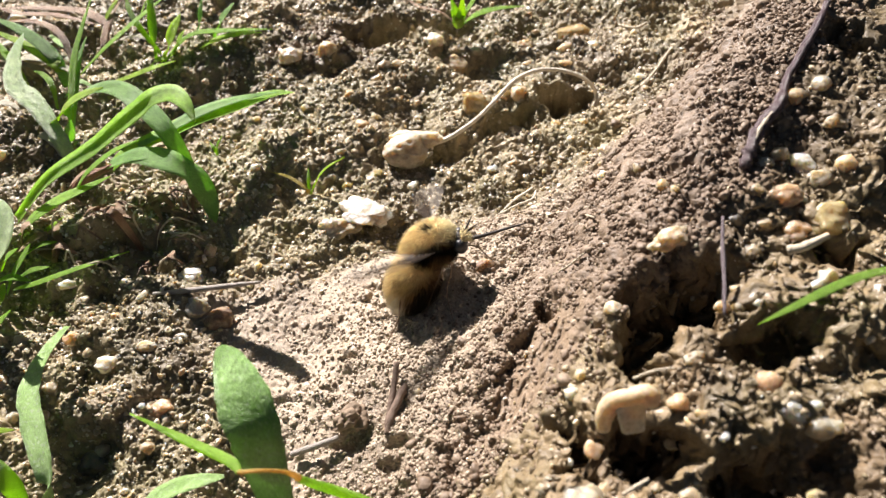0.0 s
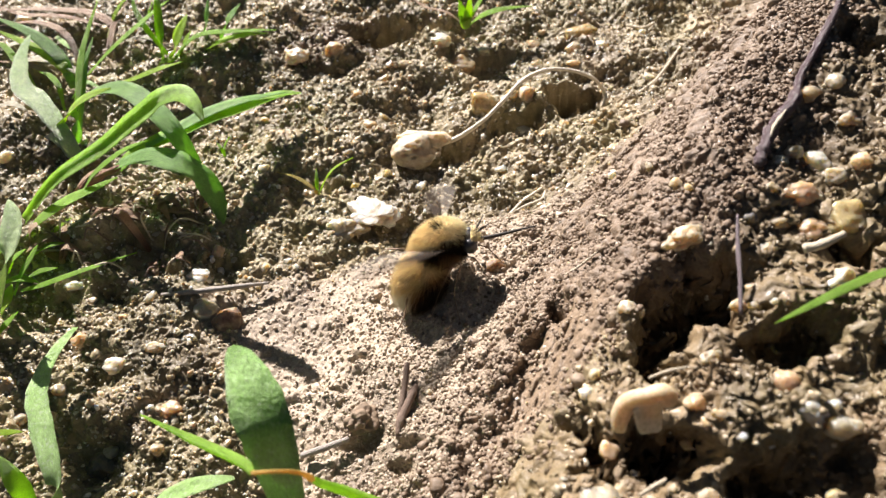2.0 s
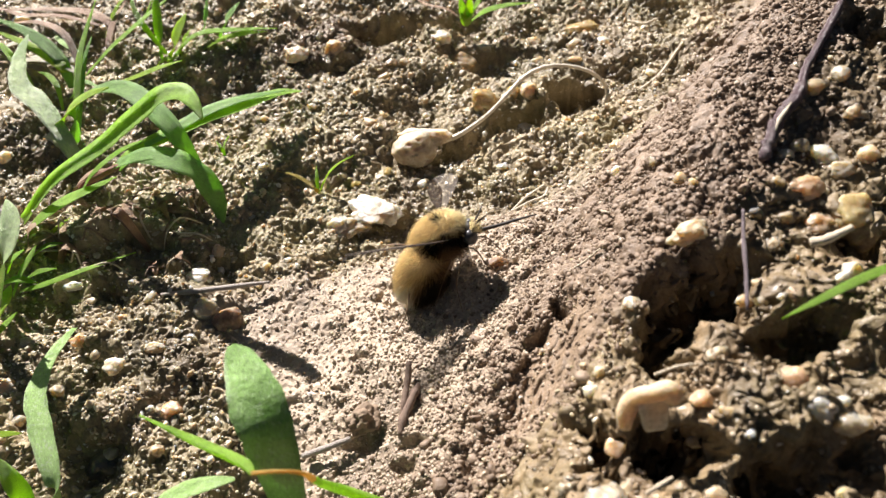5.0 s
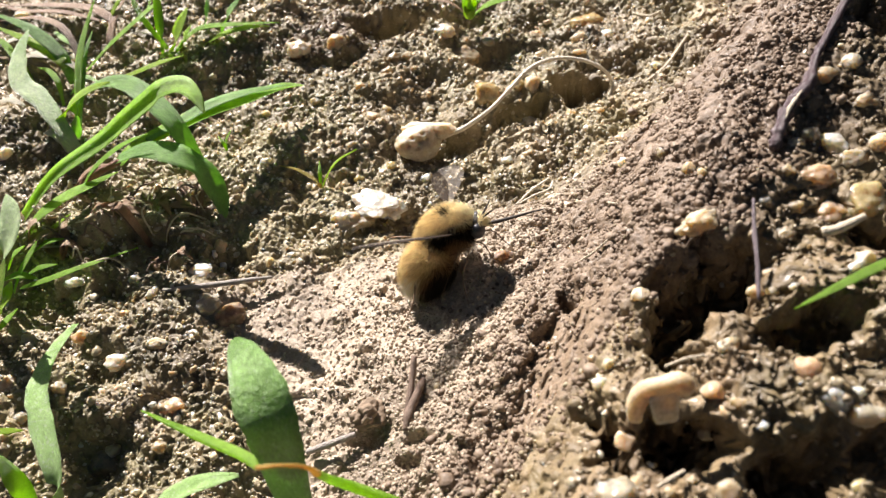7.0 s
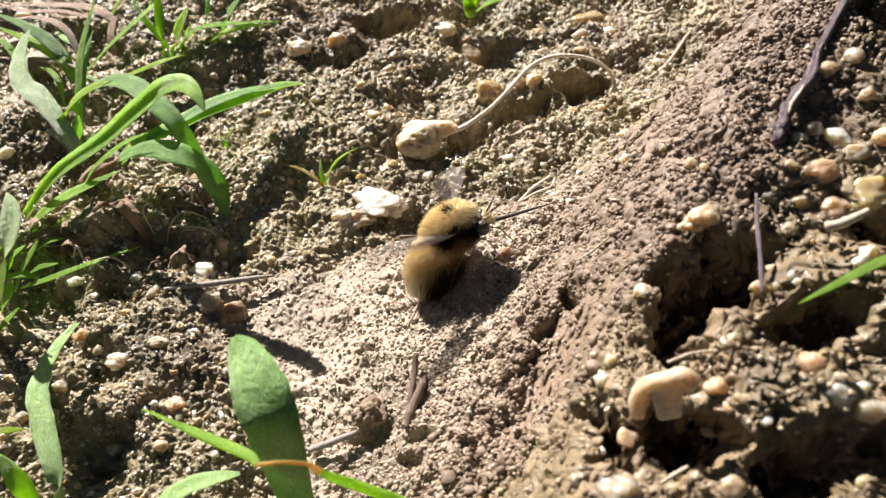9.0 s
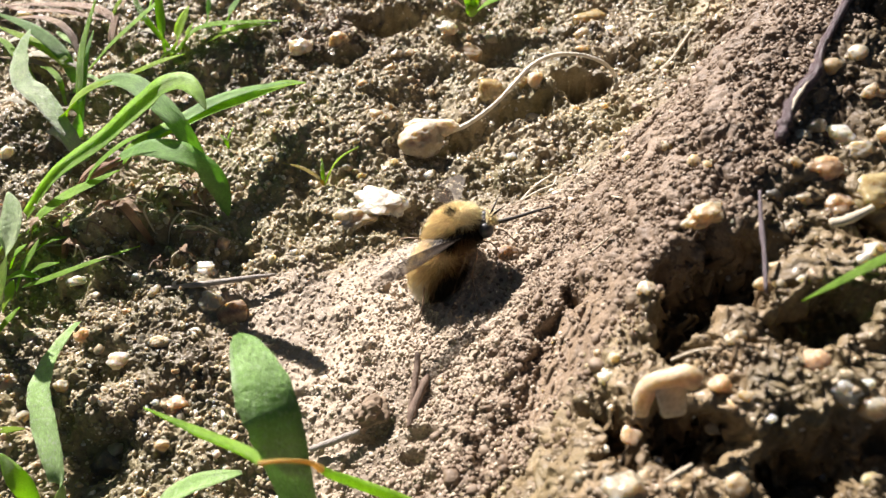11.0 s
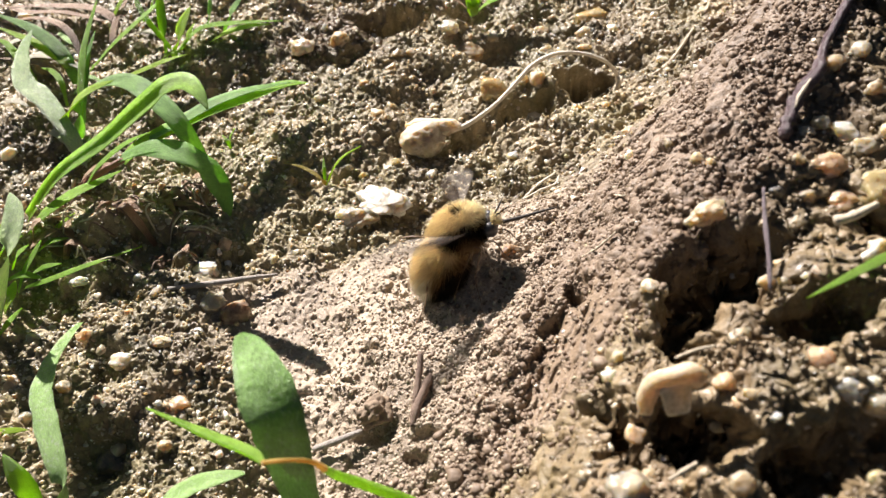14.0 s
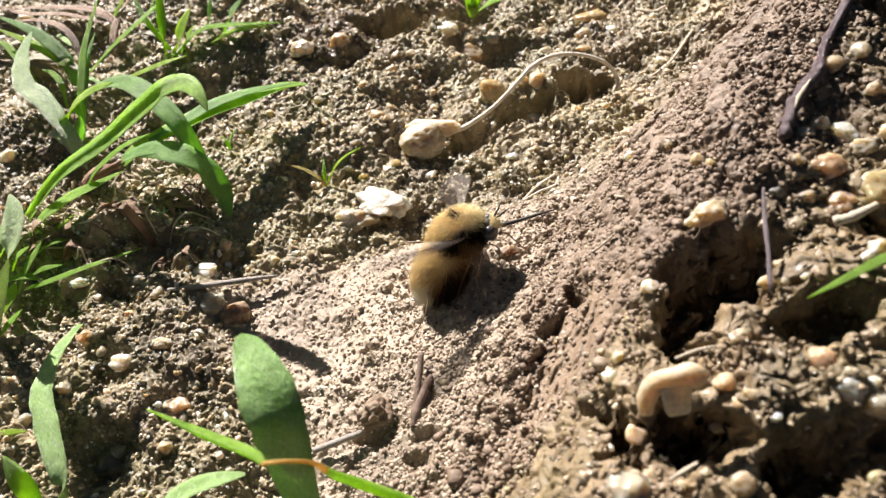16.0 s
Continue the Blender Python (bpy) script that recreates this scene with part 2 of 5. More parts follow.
def bank_side(x, y):
    c = 21.56 + 0.431 * y + 1.608 * np.log1p(np.exp(np.clip((y + 2) / 3, -40, 40)))
    return x - c


def base_height(x, y):
    """Flat soil, a ramp of loose sand and the raised bank beside it, in millimetres."""
    wide = sig((x - 12) / 2.0)
    slope = 10.8 * sig((x - 3.9 - 0.273 * y) / 7.9) * sig((1.0 - y + 0.6 * x - 6.0 * wide) / (1.5 + 6.5 * wide))
    s = sig(bank_side(x, y) / 2.73)
    top = 24.3 + 0.107 * np.clip(x - 25, -60, 60) + 0.088 * np.clip(y + 20, -60, 60)
    return -0.12 + slope * (1 - s) + (top + 0.12) * s


def lattice(ix, iy, k):
    """A repeatable random number for each cell of a lattice."""
    n = (ix * 374761393 + iy * 668265263 + k * 974634777) & 0xFFFFFFFF
    n = ((n ^ (n >> 13)) * 1274126177) & 0xFFFFFFFF
    return ((n ^ (n >> 16)) & 0xFFFFFF) / float(0xFFFFFF)


def value_noise(x, y, k):
    ix, iy = np.floor(x).astype(np.int64), np.floor(y).astype(np.int64)
    fx, fy = x - ix, y - iy
    fx, fy = fx * fx * (3 - 2 * fx), fy * fy * (3 - 2 * fy)
    a, b = lattice(ix, iy, k), lattice(ix + 1, iy, k)
    c, d = lattice(ix, iy + 1, k), lattice(ix + 1, iy + 1, k)
    return (a * (1 - fx) + b * fx) * (1 - fy) + (c * (1 - fx) + d * fx) * fy - 0.5


def clods(x, y, k):
    """Rounded lumps: one dome of its own size and height in each cell."""
    ix, iy = np.floor(x).astype(np.int64), np.floor(y).astype(np.int64)
    out = np.zeros_like(x)
    for dx in (-1, 0, 1):
        for dy in (-1, 0, 1):
            cx, cy = ix + dx, iy + dy
            px, py = cx + lattice(cx, cy, k), cy + lattice(cx, cy, k + 1)
            r = 0.35 + 0.55 * lattice(cx, cy, k + 2)
            d2 = ((x - px) ** 2 + (y - py) ** 2) / (r * r)
            out = np.maximum(out, np.sqrt(np.clip(1 - d2, 0, 1)) * r)
    return out


def hollow(x, y, cx, cy, rx, ry, deep, turn=0.0, steep=1.6):
    c, s = math.cos(radians(turn)), math.sin(radians(turn))
    u, v = (x - cx) * c + (y - cy) * s, -(x - cx) * s + (y - cy) * c
    return -deep * np.exp(-np.clip((u / rx) ** 2 + (v / ry) ** 2, 0, 30) ** steep)


PITS = (
    (22.4, -22.8, 3.6, 3.6, 13.0, 10), (17.6, -26.6, 1.6, 2.0, 10.0, 0), (19.4, -25.2, 1.6, 1.6, 10.0, 0),
    (28.2, -28.4, 3.9, 1.9, 9.0, 0), (16.7, -35.4, 2.3, 2.6, 11.0, 0), (23.7, -38.5, 3.3, 3.2, 9.0, 0),
    (11.4, -34.2, 1.2, 3.0, 6.0, 10), (28.4, -38.8, 2.6, 2.2, 3.6, 0), (36.4, -20.0, 2.6, 0.8, 3.0, 5), (43.5, 2.5, 2.0, 2.2, 3.5, 0),
    (-5.0, 45.6, 6.0, 3.6, 4.6, 0), (22.0, 25.2, 3.6, 2.8, 7.0, 0), (13.0, 22.0, 3.4, 1.9, 5.4, 30), (-37.5, 4.2, 6.0, 2.8, 2.6, 0))
# some dips are sunk where stalk, strap leaf and pebbles cast shade
DIPS = (
    (-13.0, 37.6, 4.0, 1.4, 1.6, 0), (5.4, 19.4, 4.6, 1.7, 2.6, 12), (-32.0, 34.5, 2.2, 4.5, 2.2, 0), (9.0, 37.2, 3.4, 2.2, 2.4, 0),
    (5.5, 47.0, 5.0, 2.6, 2.8, 0), (-26.0, 2.2, 3.0, 1.1, 1.8, 0),
    (-9.5, 4.8, 2.6, 0.9, 0.9, 0), (-37.8, -23.0, 3.8, 2.6, 3.0, 0), (-47.5, -18.0, 1.2, 5.0, 2.0, 8), (24.4, -8.6, 1.2, 0.8, 1.0, 0),
    (24.0, -13.7, 0.9, 1.0, 1.0, 0), (12.0, -16.9, 1.0, 1.0, 2.6, 0), (9.0, -19.3, 1.3, 0.9, 1.8, 20), (7.4, -22.0, 0.8, 1.4, 1.2, -30))
# the negative depth is an added mound that shades the soil below the grass
DIPS = DIPS + (
    (-9.2, -25.2, 2.1, 1.1, 1.8, 0), (-5.2, -29.3, 1.2, 1.0, 1.6, 0), (-4.0, -26.8, 1.2, 0.8, 1.4, 0), (-50.0, 7.6, 15.0, 3.2, -3.4, 0),
    (-47.5, -2.6, 9.0, 3.4, 2.6, 0), (-36.0, 1.2, 3.0, 1.6, 1.8, 0), (19.2, -0.3, 2.0, 1.4, 1.6, 0), (26.5, 15.0, 6.0, 2.0, 1.6, 20), (33.5, 8.0, 2.0, 2.0, 1.6, 0))


def zones(x, y):
    """How far each spot is loose pale sand, and how far brown crumbly bank."""
    w = 3.0 * value_noise(x / 4, y / 4, 50) + 1.6 * value_noise(x / 1.3, y / 1.3, 51)
    side = bank_side(x, y)
    sand = sig((x + 25.5 + 0.47 * (y + 10) + w) / 0.9) * sig((0.8 + 0.18 * x - y + w) / 0.9) * sig((-side - 4.0 + w) / 2.5)
    right = 14.5 - 0.70 * np.clip(-13 - y, 0, None) + 0.15 * np.clip(y + 8, 0, 30)
    left = -9.0 + 0.2 * np.clip(y - 2, 0, 14) - 0.3 * np.clip(y - 18, 0, 24) - 0.6 * np.clip(-27 - y, 0, None)
    strip = sig((side - left + w) / 2.2) * sig((right - side + w) / 1.3) * sig((60 - y) / 4)
    strip = np.maximum(strip, 0.75 * np.exp(-((x + 13.4) / 8 + 0.1 * w) ** 2 - ((y - 44.2) / 5 + 0.15 * w) ** 2))
    low = sig((side + 0.7 - 0.8 * (y + 28) + 0.7 * w) / 0.9) * sig((-21.5 - y) / 1.2)
    sand, strip = sand * (1 - low), strip * (1 - 0.9 * low)
    top = np.maximum(sig((side - 2.0 + w) / 2.0), low)
    return np.clip(sand, 0, 1), np.clip(strip, 0, 1), top


def smooth_face(x, y):
    """The stretch of the bank that was cut smooth."""
    side = bank_side(x, y)
    w = 1.6 * value_noise(x / 1.7, y / 1.7, 52)
    left = -3.2 - 0.2 * np.clip(-18 - y, 0, None)
    right = 2.2 - 0.9 * np.clip(-24.5 - y, 0, None)
    return sig((side - left + w) / 0.35) * sig((right - side + w) / 0.5) * sig((-17.0 - y) / 0.8) * sig((y + 31) / 1.2)


def full_height(x, y):
    sand, strip, top = zones(x, y)
    near = sig((150 - np.hypot(x, y)) / 12)
    side = bank_side(x, y)
    face = smooth_face(x, y)
    rough = (0.8 - 0.58 * sand * (1 - strip) + 0.16 * top + 0.1 * strip - 0.46 * strip * sig((side + 1) / 1.5) - 0.4 * top * sig((y + 18) / 3)) * (1 - 0.92 * face)
    rough = rough * (1 - 0.15 * strip * sig((y + 13) / 3))
    wx = x + 1.1 * value_noise(x / 1.4, y / 1.4, 7) + 0.5 * value_noise(x / 0.5, y / 0.5, 17)
    wy = y + 1.1 * value_noise(x / 1.4, y / 1.4, 8) + 0.5 * value_noise(x / 0.5, y / 0.5, 18)
    z = 3.2 * value_noise(x / 10, y / 10, 1) * (0.35 + 0.65 * rough) * (1 - 0.75 * top * sig((y + 22) / 2)) + 3.7 * value_noise(wx / 4.4, wy / 4.4, 2) * rough
    lump = clods(wx / 2.6, wy / 2.6, 10) * (0.45 + value_noise(x / 6, y / 6, 12)) * 1.9
    z = z + rough * (lump + 0.34 * clods(wx / 1.05, wy / 1.05, 20)) + (0.24 * (1 - 0.45 * sand) + 0.15 * rough) * (1 - 0.85 * face) * np.maximum(clods(wx / 0.62, wy / 0.62, 30), 0.34 * sand)
    z = z + rough * (1.5 * np.abs(value_noise(wx / 2.1, wy / 2.1, 4)) + 0.45 * np.abs(value_noise(wx / 0.9, wy / 0.9, 5)))
    z = z + (0.2 * (1 - 0.7 * face) * (1 - 0.45 * sand) + 0.35 * rough) * value_noise(x / 0.47, y / 0.47, 3) - 1.4 * rough - 0.25
    z = z + (0.12 * (1 - 0.3 * face) * (1 - 0.4 * sand) + 0.16 * rough) * value_noise(wx / 0.26, wy / 0.26, 6)
    # rounded crumbs packed side by side: fine on the sand, coarser on the bank
    packed = np.maximum.reduce([clods(wx / 0.55, wy / 0.55, k) for k in (33, 36, 133)])
    z = z + 0.30 * sand * packed * (1 + 0.8 * value_noise(x / 1.7, y / 1.7, 37))
    z = z + 0.95 * sand * clods(wx / 1.3, wy / 1.3, 39) * np.clip(3.4 * value_noise(x / 3.1, y / 3.1, 38) - 0.35, 0, 1)
    packed = np.maximum.reduce([clods(wx / 0.8, wy / 0.8, k) for k in (53, 56, 153)])
    z = z + strip * (1 - face) * (1 - 0.6 * sig((side + 1) / 1.5)) * (0.8 * packed + 1.7 * clods(wx / 2.0, wy / 2.0, 59) * np.clip(4 * value_noise(x / 3.7, y / 3.7, 58), 0, 1))
    # cracks along the cut face, and the step at its edge
    along, over = 0.45 * x + 0.89 * y, 0.89 * x - 0.45 * y
    z = z - 0.55 * face * np.clip(value_noise(along / 1.5, over / 0.36, 9) * 4 - 0.2, 0, 1) - 0.6 * face
    hx = x + 4.2 * value_noise(x / 3.0, y / 3.0, 40) + 2.0 * value_noise(x / 1.2, y / 1.2, 41)
    hy = y + 4.2 * value_noise(x / 3.0, y / 3.0, 42) + 2.0 * value_noise(x / 1.2, y / 1.2, 43)
    kx, ky = x + 0.4 * (hx - x), y + 0.4 * (hy - y)
    # deep shaded pits in the bank top; others shape in shade under stalk and grass
    pits = np.minimum.reduce([hollow(0.35 * x + 0.65 * hx, 0.35 * y + 0.65 * hy, cx, cy, rx, ry, deep, turn, 2.4) for cx, cy, rx, ry, deep, turn in PITS])
    z = z + pits * (1.0 + 0.9 * value_noise(x / 1.6, y / 1.6, 45) + 0.4 * value_noise(x / 0.7, y / 0.7, 46))
    # shallow dips, holes among the crumbs and furrows behind clods, several shaped for shade that plants cast
    for cx, cy, rx, ry, deep, turn in DIPS:
        z = z + hollow(kx, ky, cx, cy, rx, ry, deep, turn)
    return base_height(x, y) + z * near


def ground_at(x, y):
    return float(full_height(np.array([float(x)]), np.array([float(y)]))[0])


def stretched(lo, hi, step, reach):
    """Even steps over the seen stretch, then ever longer ones out to the horizon."""
    mid = np.arange(lo, hi + step / 2, step)
    out = [step]
    while sum(out) < reach:
        out.append(out[-1] * 1.35)
    tail = np.cumsum(out)
    return np.concatenate([lo - tail[::-1], mid, mid[-1] + tail])


def ground():
    """One sheet of soil, finest where it lies nearest, reaching to the horizon."""
    ys = [-46.0]
    while ys[-1] < 66:
        ys.append(ys[-1] + 0.125 + 0.085 * (ys[-1] + 46) / 112)
    tail = stretched(0, 0, 0.3, 60000)
    ys = np.concatenate([ys[0] + tail[tail < 0], ys, ys[-1] + tail[tail > 0]])
    flat_y = np.clip(ys, -46, 66)[:, None]
    left, right = -54 - 0.27 * (flat_y + 27), 47 + 0.1 * flat_y
    gx = np.concatenate([left + tail[tail < 0], left + (right - left) * np.linspace(0, 1, 740), right + tail[tail > 0]], 1)
    gy = np.broadcast_to(ys[:, None], gx.shape)
    gz = full_height(gx.ravel(), gy.ravel())
    # crumbly relief on the steep faces too: sideways shifts that follow height
    px, py = gx.ravel(), gy.ravel()
    sand, strip, top = zones(px, py)
    loose = sig((150 - np.hypot(px, py)) / 12) * (1 - 0.7 * sand) * (1 - 0.9 * smooth_face(px, py))
    loose = loose * (0.45 + 0.55 * np.maximum(strip, top))
    loose = loose * (1 + 0.9 * np.clip((base_height(px, py) - gz - 1.5) / 4, 0, 1))
    sx = 1.3 * value_noise(py / 1.3, gz / 1.1, 60) + 0.6 * value_noise(py / 0.55, gz / 0.5, 61)
    sy = 1.3 * value_noise(px / 1.3, gz / 1.1, 62) + 0.6 * value_noise(px / 0.55, gz / 0.5, 63)
    co = np.stack([px + sx * loose, py + sy * loose, gz], 1) * MM
    ny, nx = gx.shape
    q = (np.arange(ny - 1)[:, None] * nx + np.arange(nx - 1)).ravel()
    faces = np.stack([q, q + 1, q + 1 + nx, q + nx], 1)
    me = bpy.data.meshes.new("ground")
    me.vertices.add(len(co))
    me.vertices.foreach_set("co", co.ravel())
    me.loops.add(faces.size)
    me.loops.foreach_set("vertex_index", faces.ravel().astype(np.int32))
    me.polygons.add(len(faces))
    me.polygons.foreach_set("loop_start", np.arange(0, faces.size, 4, dtype=np.int32))
    me.polygons.foreach_set("use_smooth", np.ones(len(faces), dtype=bool))
    me.update(calc_edges=True)
    for k, v in zip(("sand", "bank", "top"), zones(gx.ravel(), gy.ravel())):
        me.attributes.new(k, "FLOAT", "POINT").data.foreach_set("value", v.astype(np.float32))
    me.attributes.new("cut", "FLOAT", "POINT").data.foreach_set("value", smooth_face(gx.ravel(), gy.ravel()).astype(np.float32))
    me.materials.append(SOIL)
    return tagged(new("ground", me), "uneven sandy soil with a pale sand ramp and a crumbly brown bank", "ground", kind="structure")


ground()


# ---- mesh helpers ----
def put(name, verts, faces, mat, parent=None, label="", smooth=True, uvs=None):
    me = bpy.data.meshes.new(name)
    me.from_pydata([tuple(v) for v in verts], [], faces)
    me.materials.append(mat)
    me.polygons.foreach_set("use_smooth", [smooth] * len(me.polygons))
    if uvs is not None:
        lay = me.uv_layers.new(name="UVMap")
        idx = np.zeros(len(me.loops), dtype=np.int32)
        me.loops.foreach_get("vertex_index", idx)
        lay.data.foreach_set("uv", np.asarray(uvs, dtype=np.float32)[idx].ravel())
    ob = new(name, me)
    if parent:
        ob.parent = parent
    if label:
        ob["label"] = label
    return ob


def curve_points(pts, n):
    """A smooth line through the points, at n even steps of its parameter."""
    p = np.array(pts, dtype=float)
    p = np.vstack([2 * p[0] - p[1], p, 2 * p[-1] - p[-2]])
    out = []
    for u in np.linspace(0, len(p) - 3 - 1e-9, n):
        i = int(u)
        f = u - i
        a, b, c, d = p[i:i + 4]
        out.append(0.5 * (2 * b + (c - a) * f + (2 * a - 5 * b + 4 * c - d) * f * f + (3 * b - a - 3 * c + d) * f ** 3))
    return np.array(out)


def blade(name, pts, width, mat, parent=None, label="", face=(-0.15, 0.15, 1.0), fold=0.22, tip=0.05, base=0.55, thick=0.16, n=26, peak=0.45, ripple=0.0, blunt=0.8):
    """A leaf blade: a folded strip with thickness, along a line from its base to its tip; millimetres."""
    c = curve_points(pts, n)
    tan = np.gradient(c, axis=0)
    tan /= np.linalg.norm(tan, axis=1)[:, None] + 1e-9
    side = np.cross(tan, np.array(face, dtype=float))
    side /= np.linalg.norm(side, axis=1)[:, None] + 1e-9
    up = np.cross(side, tan)
    verts, faces, uvs = [], [], []
    cols = 5
    for i in range(n):
        u = i / (n - 1)
        w = base + (1 - base) * math.sin(min(u / peak, 1) * math.pi / 2) if u < peak else tip + (1 - tip) * math.cos((u - peak) / (1 - peak) * math.pi / 2) ** blunt
        w = w * width * 0.66 * (1 + ripple * math.sin(u * 23) * 0.5 + ripple * math.sin(u * 51 + 1) * 0.4)
        for layer in (1, -1):
            for j in range(cols):
                s = -1 + 2 * j / (cols - 1)
                lift = fold * w * abs(s) ** 1.3 + ripple * w * 0.35 * math.sin(u * 31 + 3 * s)
                th = thick / 2 * (1 - 0.8 * abs(s))
                verts.append((c[i] + side[i] * s * w + up[i] * (lift + layer * th)) * MM)
                uvs.append((s * 0.5 + 0.5, u * 10))
    per = cols * 2
    for i in range(n - 1):
        a, b = i * per, (i + 1) * per
        for j in range(cols - 1):
            faces.append((a + j, a + j + 1, b + j + 1, b + j))
            faces.append((a + cols + j + 1, a + cols + j, b + cols + j, b + cols + j + 1))
        faces.append((a + cols, a, b, b + cols))
        faces.append((a + cols - 1, a + per - 1, b + per - 1, b + cols - 1))
    for e, flip in ((0, False), ((n - 1) * per, True)):
        ring = [e + j for j in range(cols)] + [e + per - 1 - j for j in range(cols)]
        faces.append(tuple(ring[::-1] if not flip else ring))
    return put(name, verts, faces, mat, parent, label, True, uvs)


def rod(name, pts, radii, mat, parent=None, label="", n=18, sides=8, knobs=0.0, seed=1, unit=MM):
    """A tapered round stalk along a line, with knots and dents."""
    c = curve_points(pts, n)
    tan = np.gradient(c, axis=0)
    tan /= np.linalg.norm(tan, axis=1)[:, None] + 1e-9
    ref = np.array((0.3, 0.2, 1.0)) if abs(tan[0][2]) < 0.9 else np.array((1.0, 0.2, 0))
    side = np.cross(tan, ref)
    side /= np.linalg.norm(side, axis=1)[:, None]
    up = np.cross(side, tan)
    rng = random.Random(seed)
    verts, faces, uvs = [], [], []
    rr = np.interp(np.linspace(0, 1, n), np.linspace(0, 1, len(radii)), radii)
    for i in range(n):
        k = 1 + knobs * rng.uniform(-1, 1)
        for j in range(sides):
            a = 2 * math.pi * j / sides
            r = rr[i] * k * (1 + knobs * 0.5 * rng.uniform(-1, 1))
            verts.append((c[i] + side[i] * math.cos(a) * r + up[i] * math.sin(a) * r) * unit)
            uvs.append((j / sides, i / n * 6))
    for i in range(n - 1):
        for j in range(sides):
            k = (j + 1) % sides
            faces.append((i * sides + j, i * sides + k, (i + 1) * sides + k, (i + 1) * sides + j))
    faces.append(tuple(range(sides))[::-1])
    faces.append(tuple(range((n - 1) * sides, n * sides)))
    return put(name, verts, faces, mat, parent, label, True, uvs)


def ball(detail):
    bm = bmesh.new()
    bmesh.ops.create_icosphere(bm, subdivisions=detail, radius=1)
    v = np.array([tuple(w.co) for w in bm.verts])
    f = [tuple(w.index for w in q.verts) for q in bm.faces]
    bm.free()
    return v, f


BALL2, BALL3, BALL4 = ball(2), ball(3), ball(4)


def lumpy(v, seed, amount, cuts=5):
    """A sphere's points knocked into a worn stone: flattened faces and dents."""
    rng = np.random.RandomState(seed)
    out = v.copy()
    for _ in range(cuts):
        d = rng.normal(size=3)
        d /= np.linalg.norm(d)
        lim = rng.uniform(0.62, 0.9)
        over = np.clip(out @ d - lim, 0, None)
        out = out - np.outer(over * 0.8, d)
    off = rng.uniform(-50, 50, 3)
    for s, a in ((1.1, amount), (2.6, amount * 0.5), (6.0, amount * 0.16)):
        k = np.array([noise.noise(Vector(p * s + off)) for p in v])
        out = out * (1 + a * k)[:, None]
    return out


def pebble(x, y, w, h, mat, label, seed, sink=0.5, deep=None, lean=0.0):
    """A small stone bedded in the soil: its place, its width and its seen height in millimetres."""
    v, f = BALL4 if w > 2.4 else BALL3
    v = lumpy(v, seed, 0.32, 7)
    rx, rz = w / 2, min(h, w) / 2 * 0.86
    ry = (deep or min(h, w)) / 2
    v = v * np.array((rx, ry, rz))
    a = radians(lean)
    v = np.stack([v[:, 0] * math.cos(a) - v[:, 2] * math.sin(a), v[:, 1], v[:, 0] * math.sin(a) + v[:, 2] * math.cos(a)], 1)
    ob = put("pebble", v * MM, f, mat)
    z = base_height(np.array([x]), np.array([y]))[0]
    z = min(ground_at(x, y), z + 0.8) + 0.1
    ob.matrix_world = pose(x * MM, y * MM, (z + rz * (1 - 2 * sink)) * MM, 0, 0, (seed * 37) % 40 - 20)
    return tagged(ob, label, "pebble", "pebbles on the soil")


# ---- pebbles ----
pebble(-19.2, 40.0, 3.67, 2.94, WHITE, "creamy white rounded pebble on dark soil", 1, sink=0.3)
pebble(-13.4, 40.8, 3.30, 2.93, CREAM, "cream pebble with a chipped side", 2, sink=0.3)
pebble(-16.1, 44.8, 1.41, 1.41, WHITE, "tiny white pebble in dark soil", 3)
pebble(-5.8, 33.9, 2.45, 2.27, TAN, "dull tan pebble half sunk in soil", 4)
pebble(3.5, 42.0, 2.94, 3.49, WHITE, "smooth white upright pebble", 5)
pebble(5.8, 38.3, 4.31, 3.59, TAN, "knobbly tan pebble beside a white one", 6)
pebble(25.9, 43.5, 6.06, 3.41, AMBER, "long amber quartz pebble", 7)
pebble(24.2, 38.9, 3.12, 2.02, GREY, "flat grey pebble bedded in soil", 8)
pebble(28.2, 38.5, 2.21, 2.03, WHITE, "small white pebble bedded in soil", 9)
pebble(8.6, 25.4, 3.69, 3.69, AMBER, "rounded orange-tan pebble under a dry stalk", 10, sink=0.25)
pebble(13.0, 28.4, 2.56, 2.05, AMBER, "small orange pebble bedded in soil", 11, sink=0.3)
pebble(15.1, 27.2, 2.71, 3.72, CREAM, "upright cream pebble bedded in soil", 12, sink=0.2)
pebble(14.7, 24.2, 3.31, 2.15, WHITE, "clear white quartz pebble", 13)
pebble(-1.2, 11.7, 1.51, 1.51, CHALK, "small round white pebble", 14)
pebble(-10.3, 13.4, 1.46, 1.23, AMBER, "small yellowish pebble bedded in soil", 15)
pebble(-11.1, 18.4, 1.90, 1.43, CREAM, "pale yellow pebble bedded in soil", 16)
pebble(-22.8, 16.5, 1.75, 1.43, WHITE, "greyish white pebble bedded in soil", 17)
pebble(-12.3, 5.5, 3.21, 2.48, WHITE, "glassy white quartz pebble", 18)
pebble(-13.0, 4.4, 1.60, 1.02, PEACH, "small orange-brown pebble bedded in soil", 19)
pebble(-27.9, 3.5, 1.94, 1.79, PEACH, "pinkish pebble in shade", 20)
pebble(9.9, 13.4, 1.84, 1.23, WHITE, "small white pebble bedded in soil", 21)
pebble(12.5, 12.7, 1.37, 1.22, TAN, "small tan pebble bedded in soil", 22)
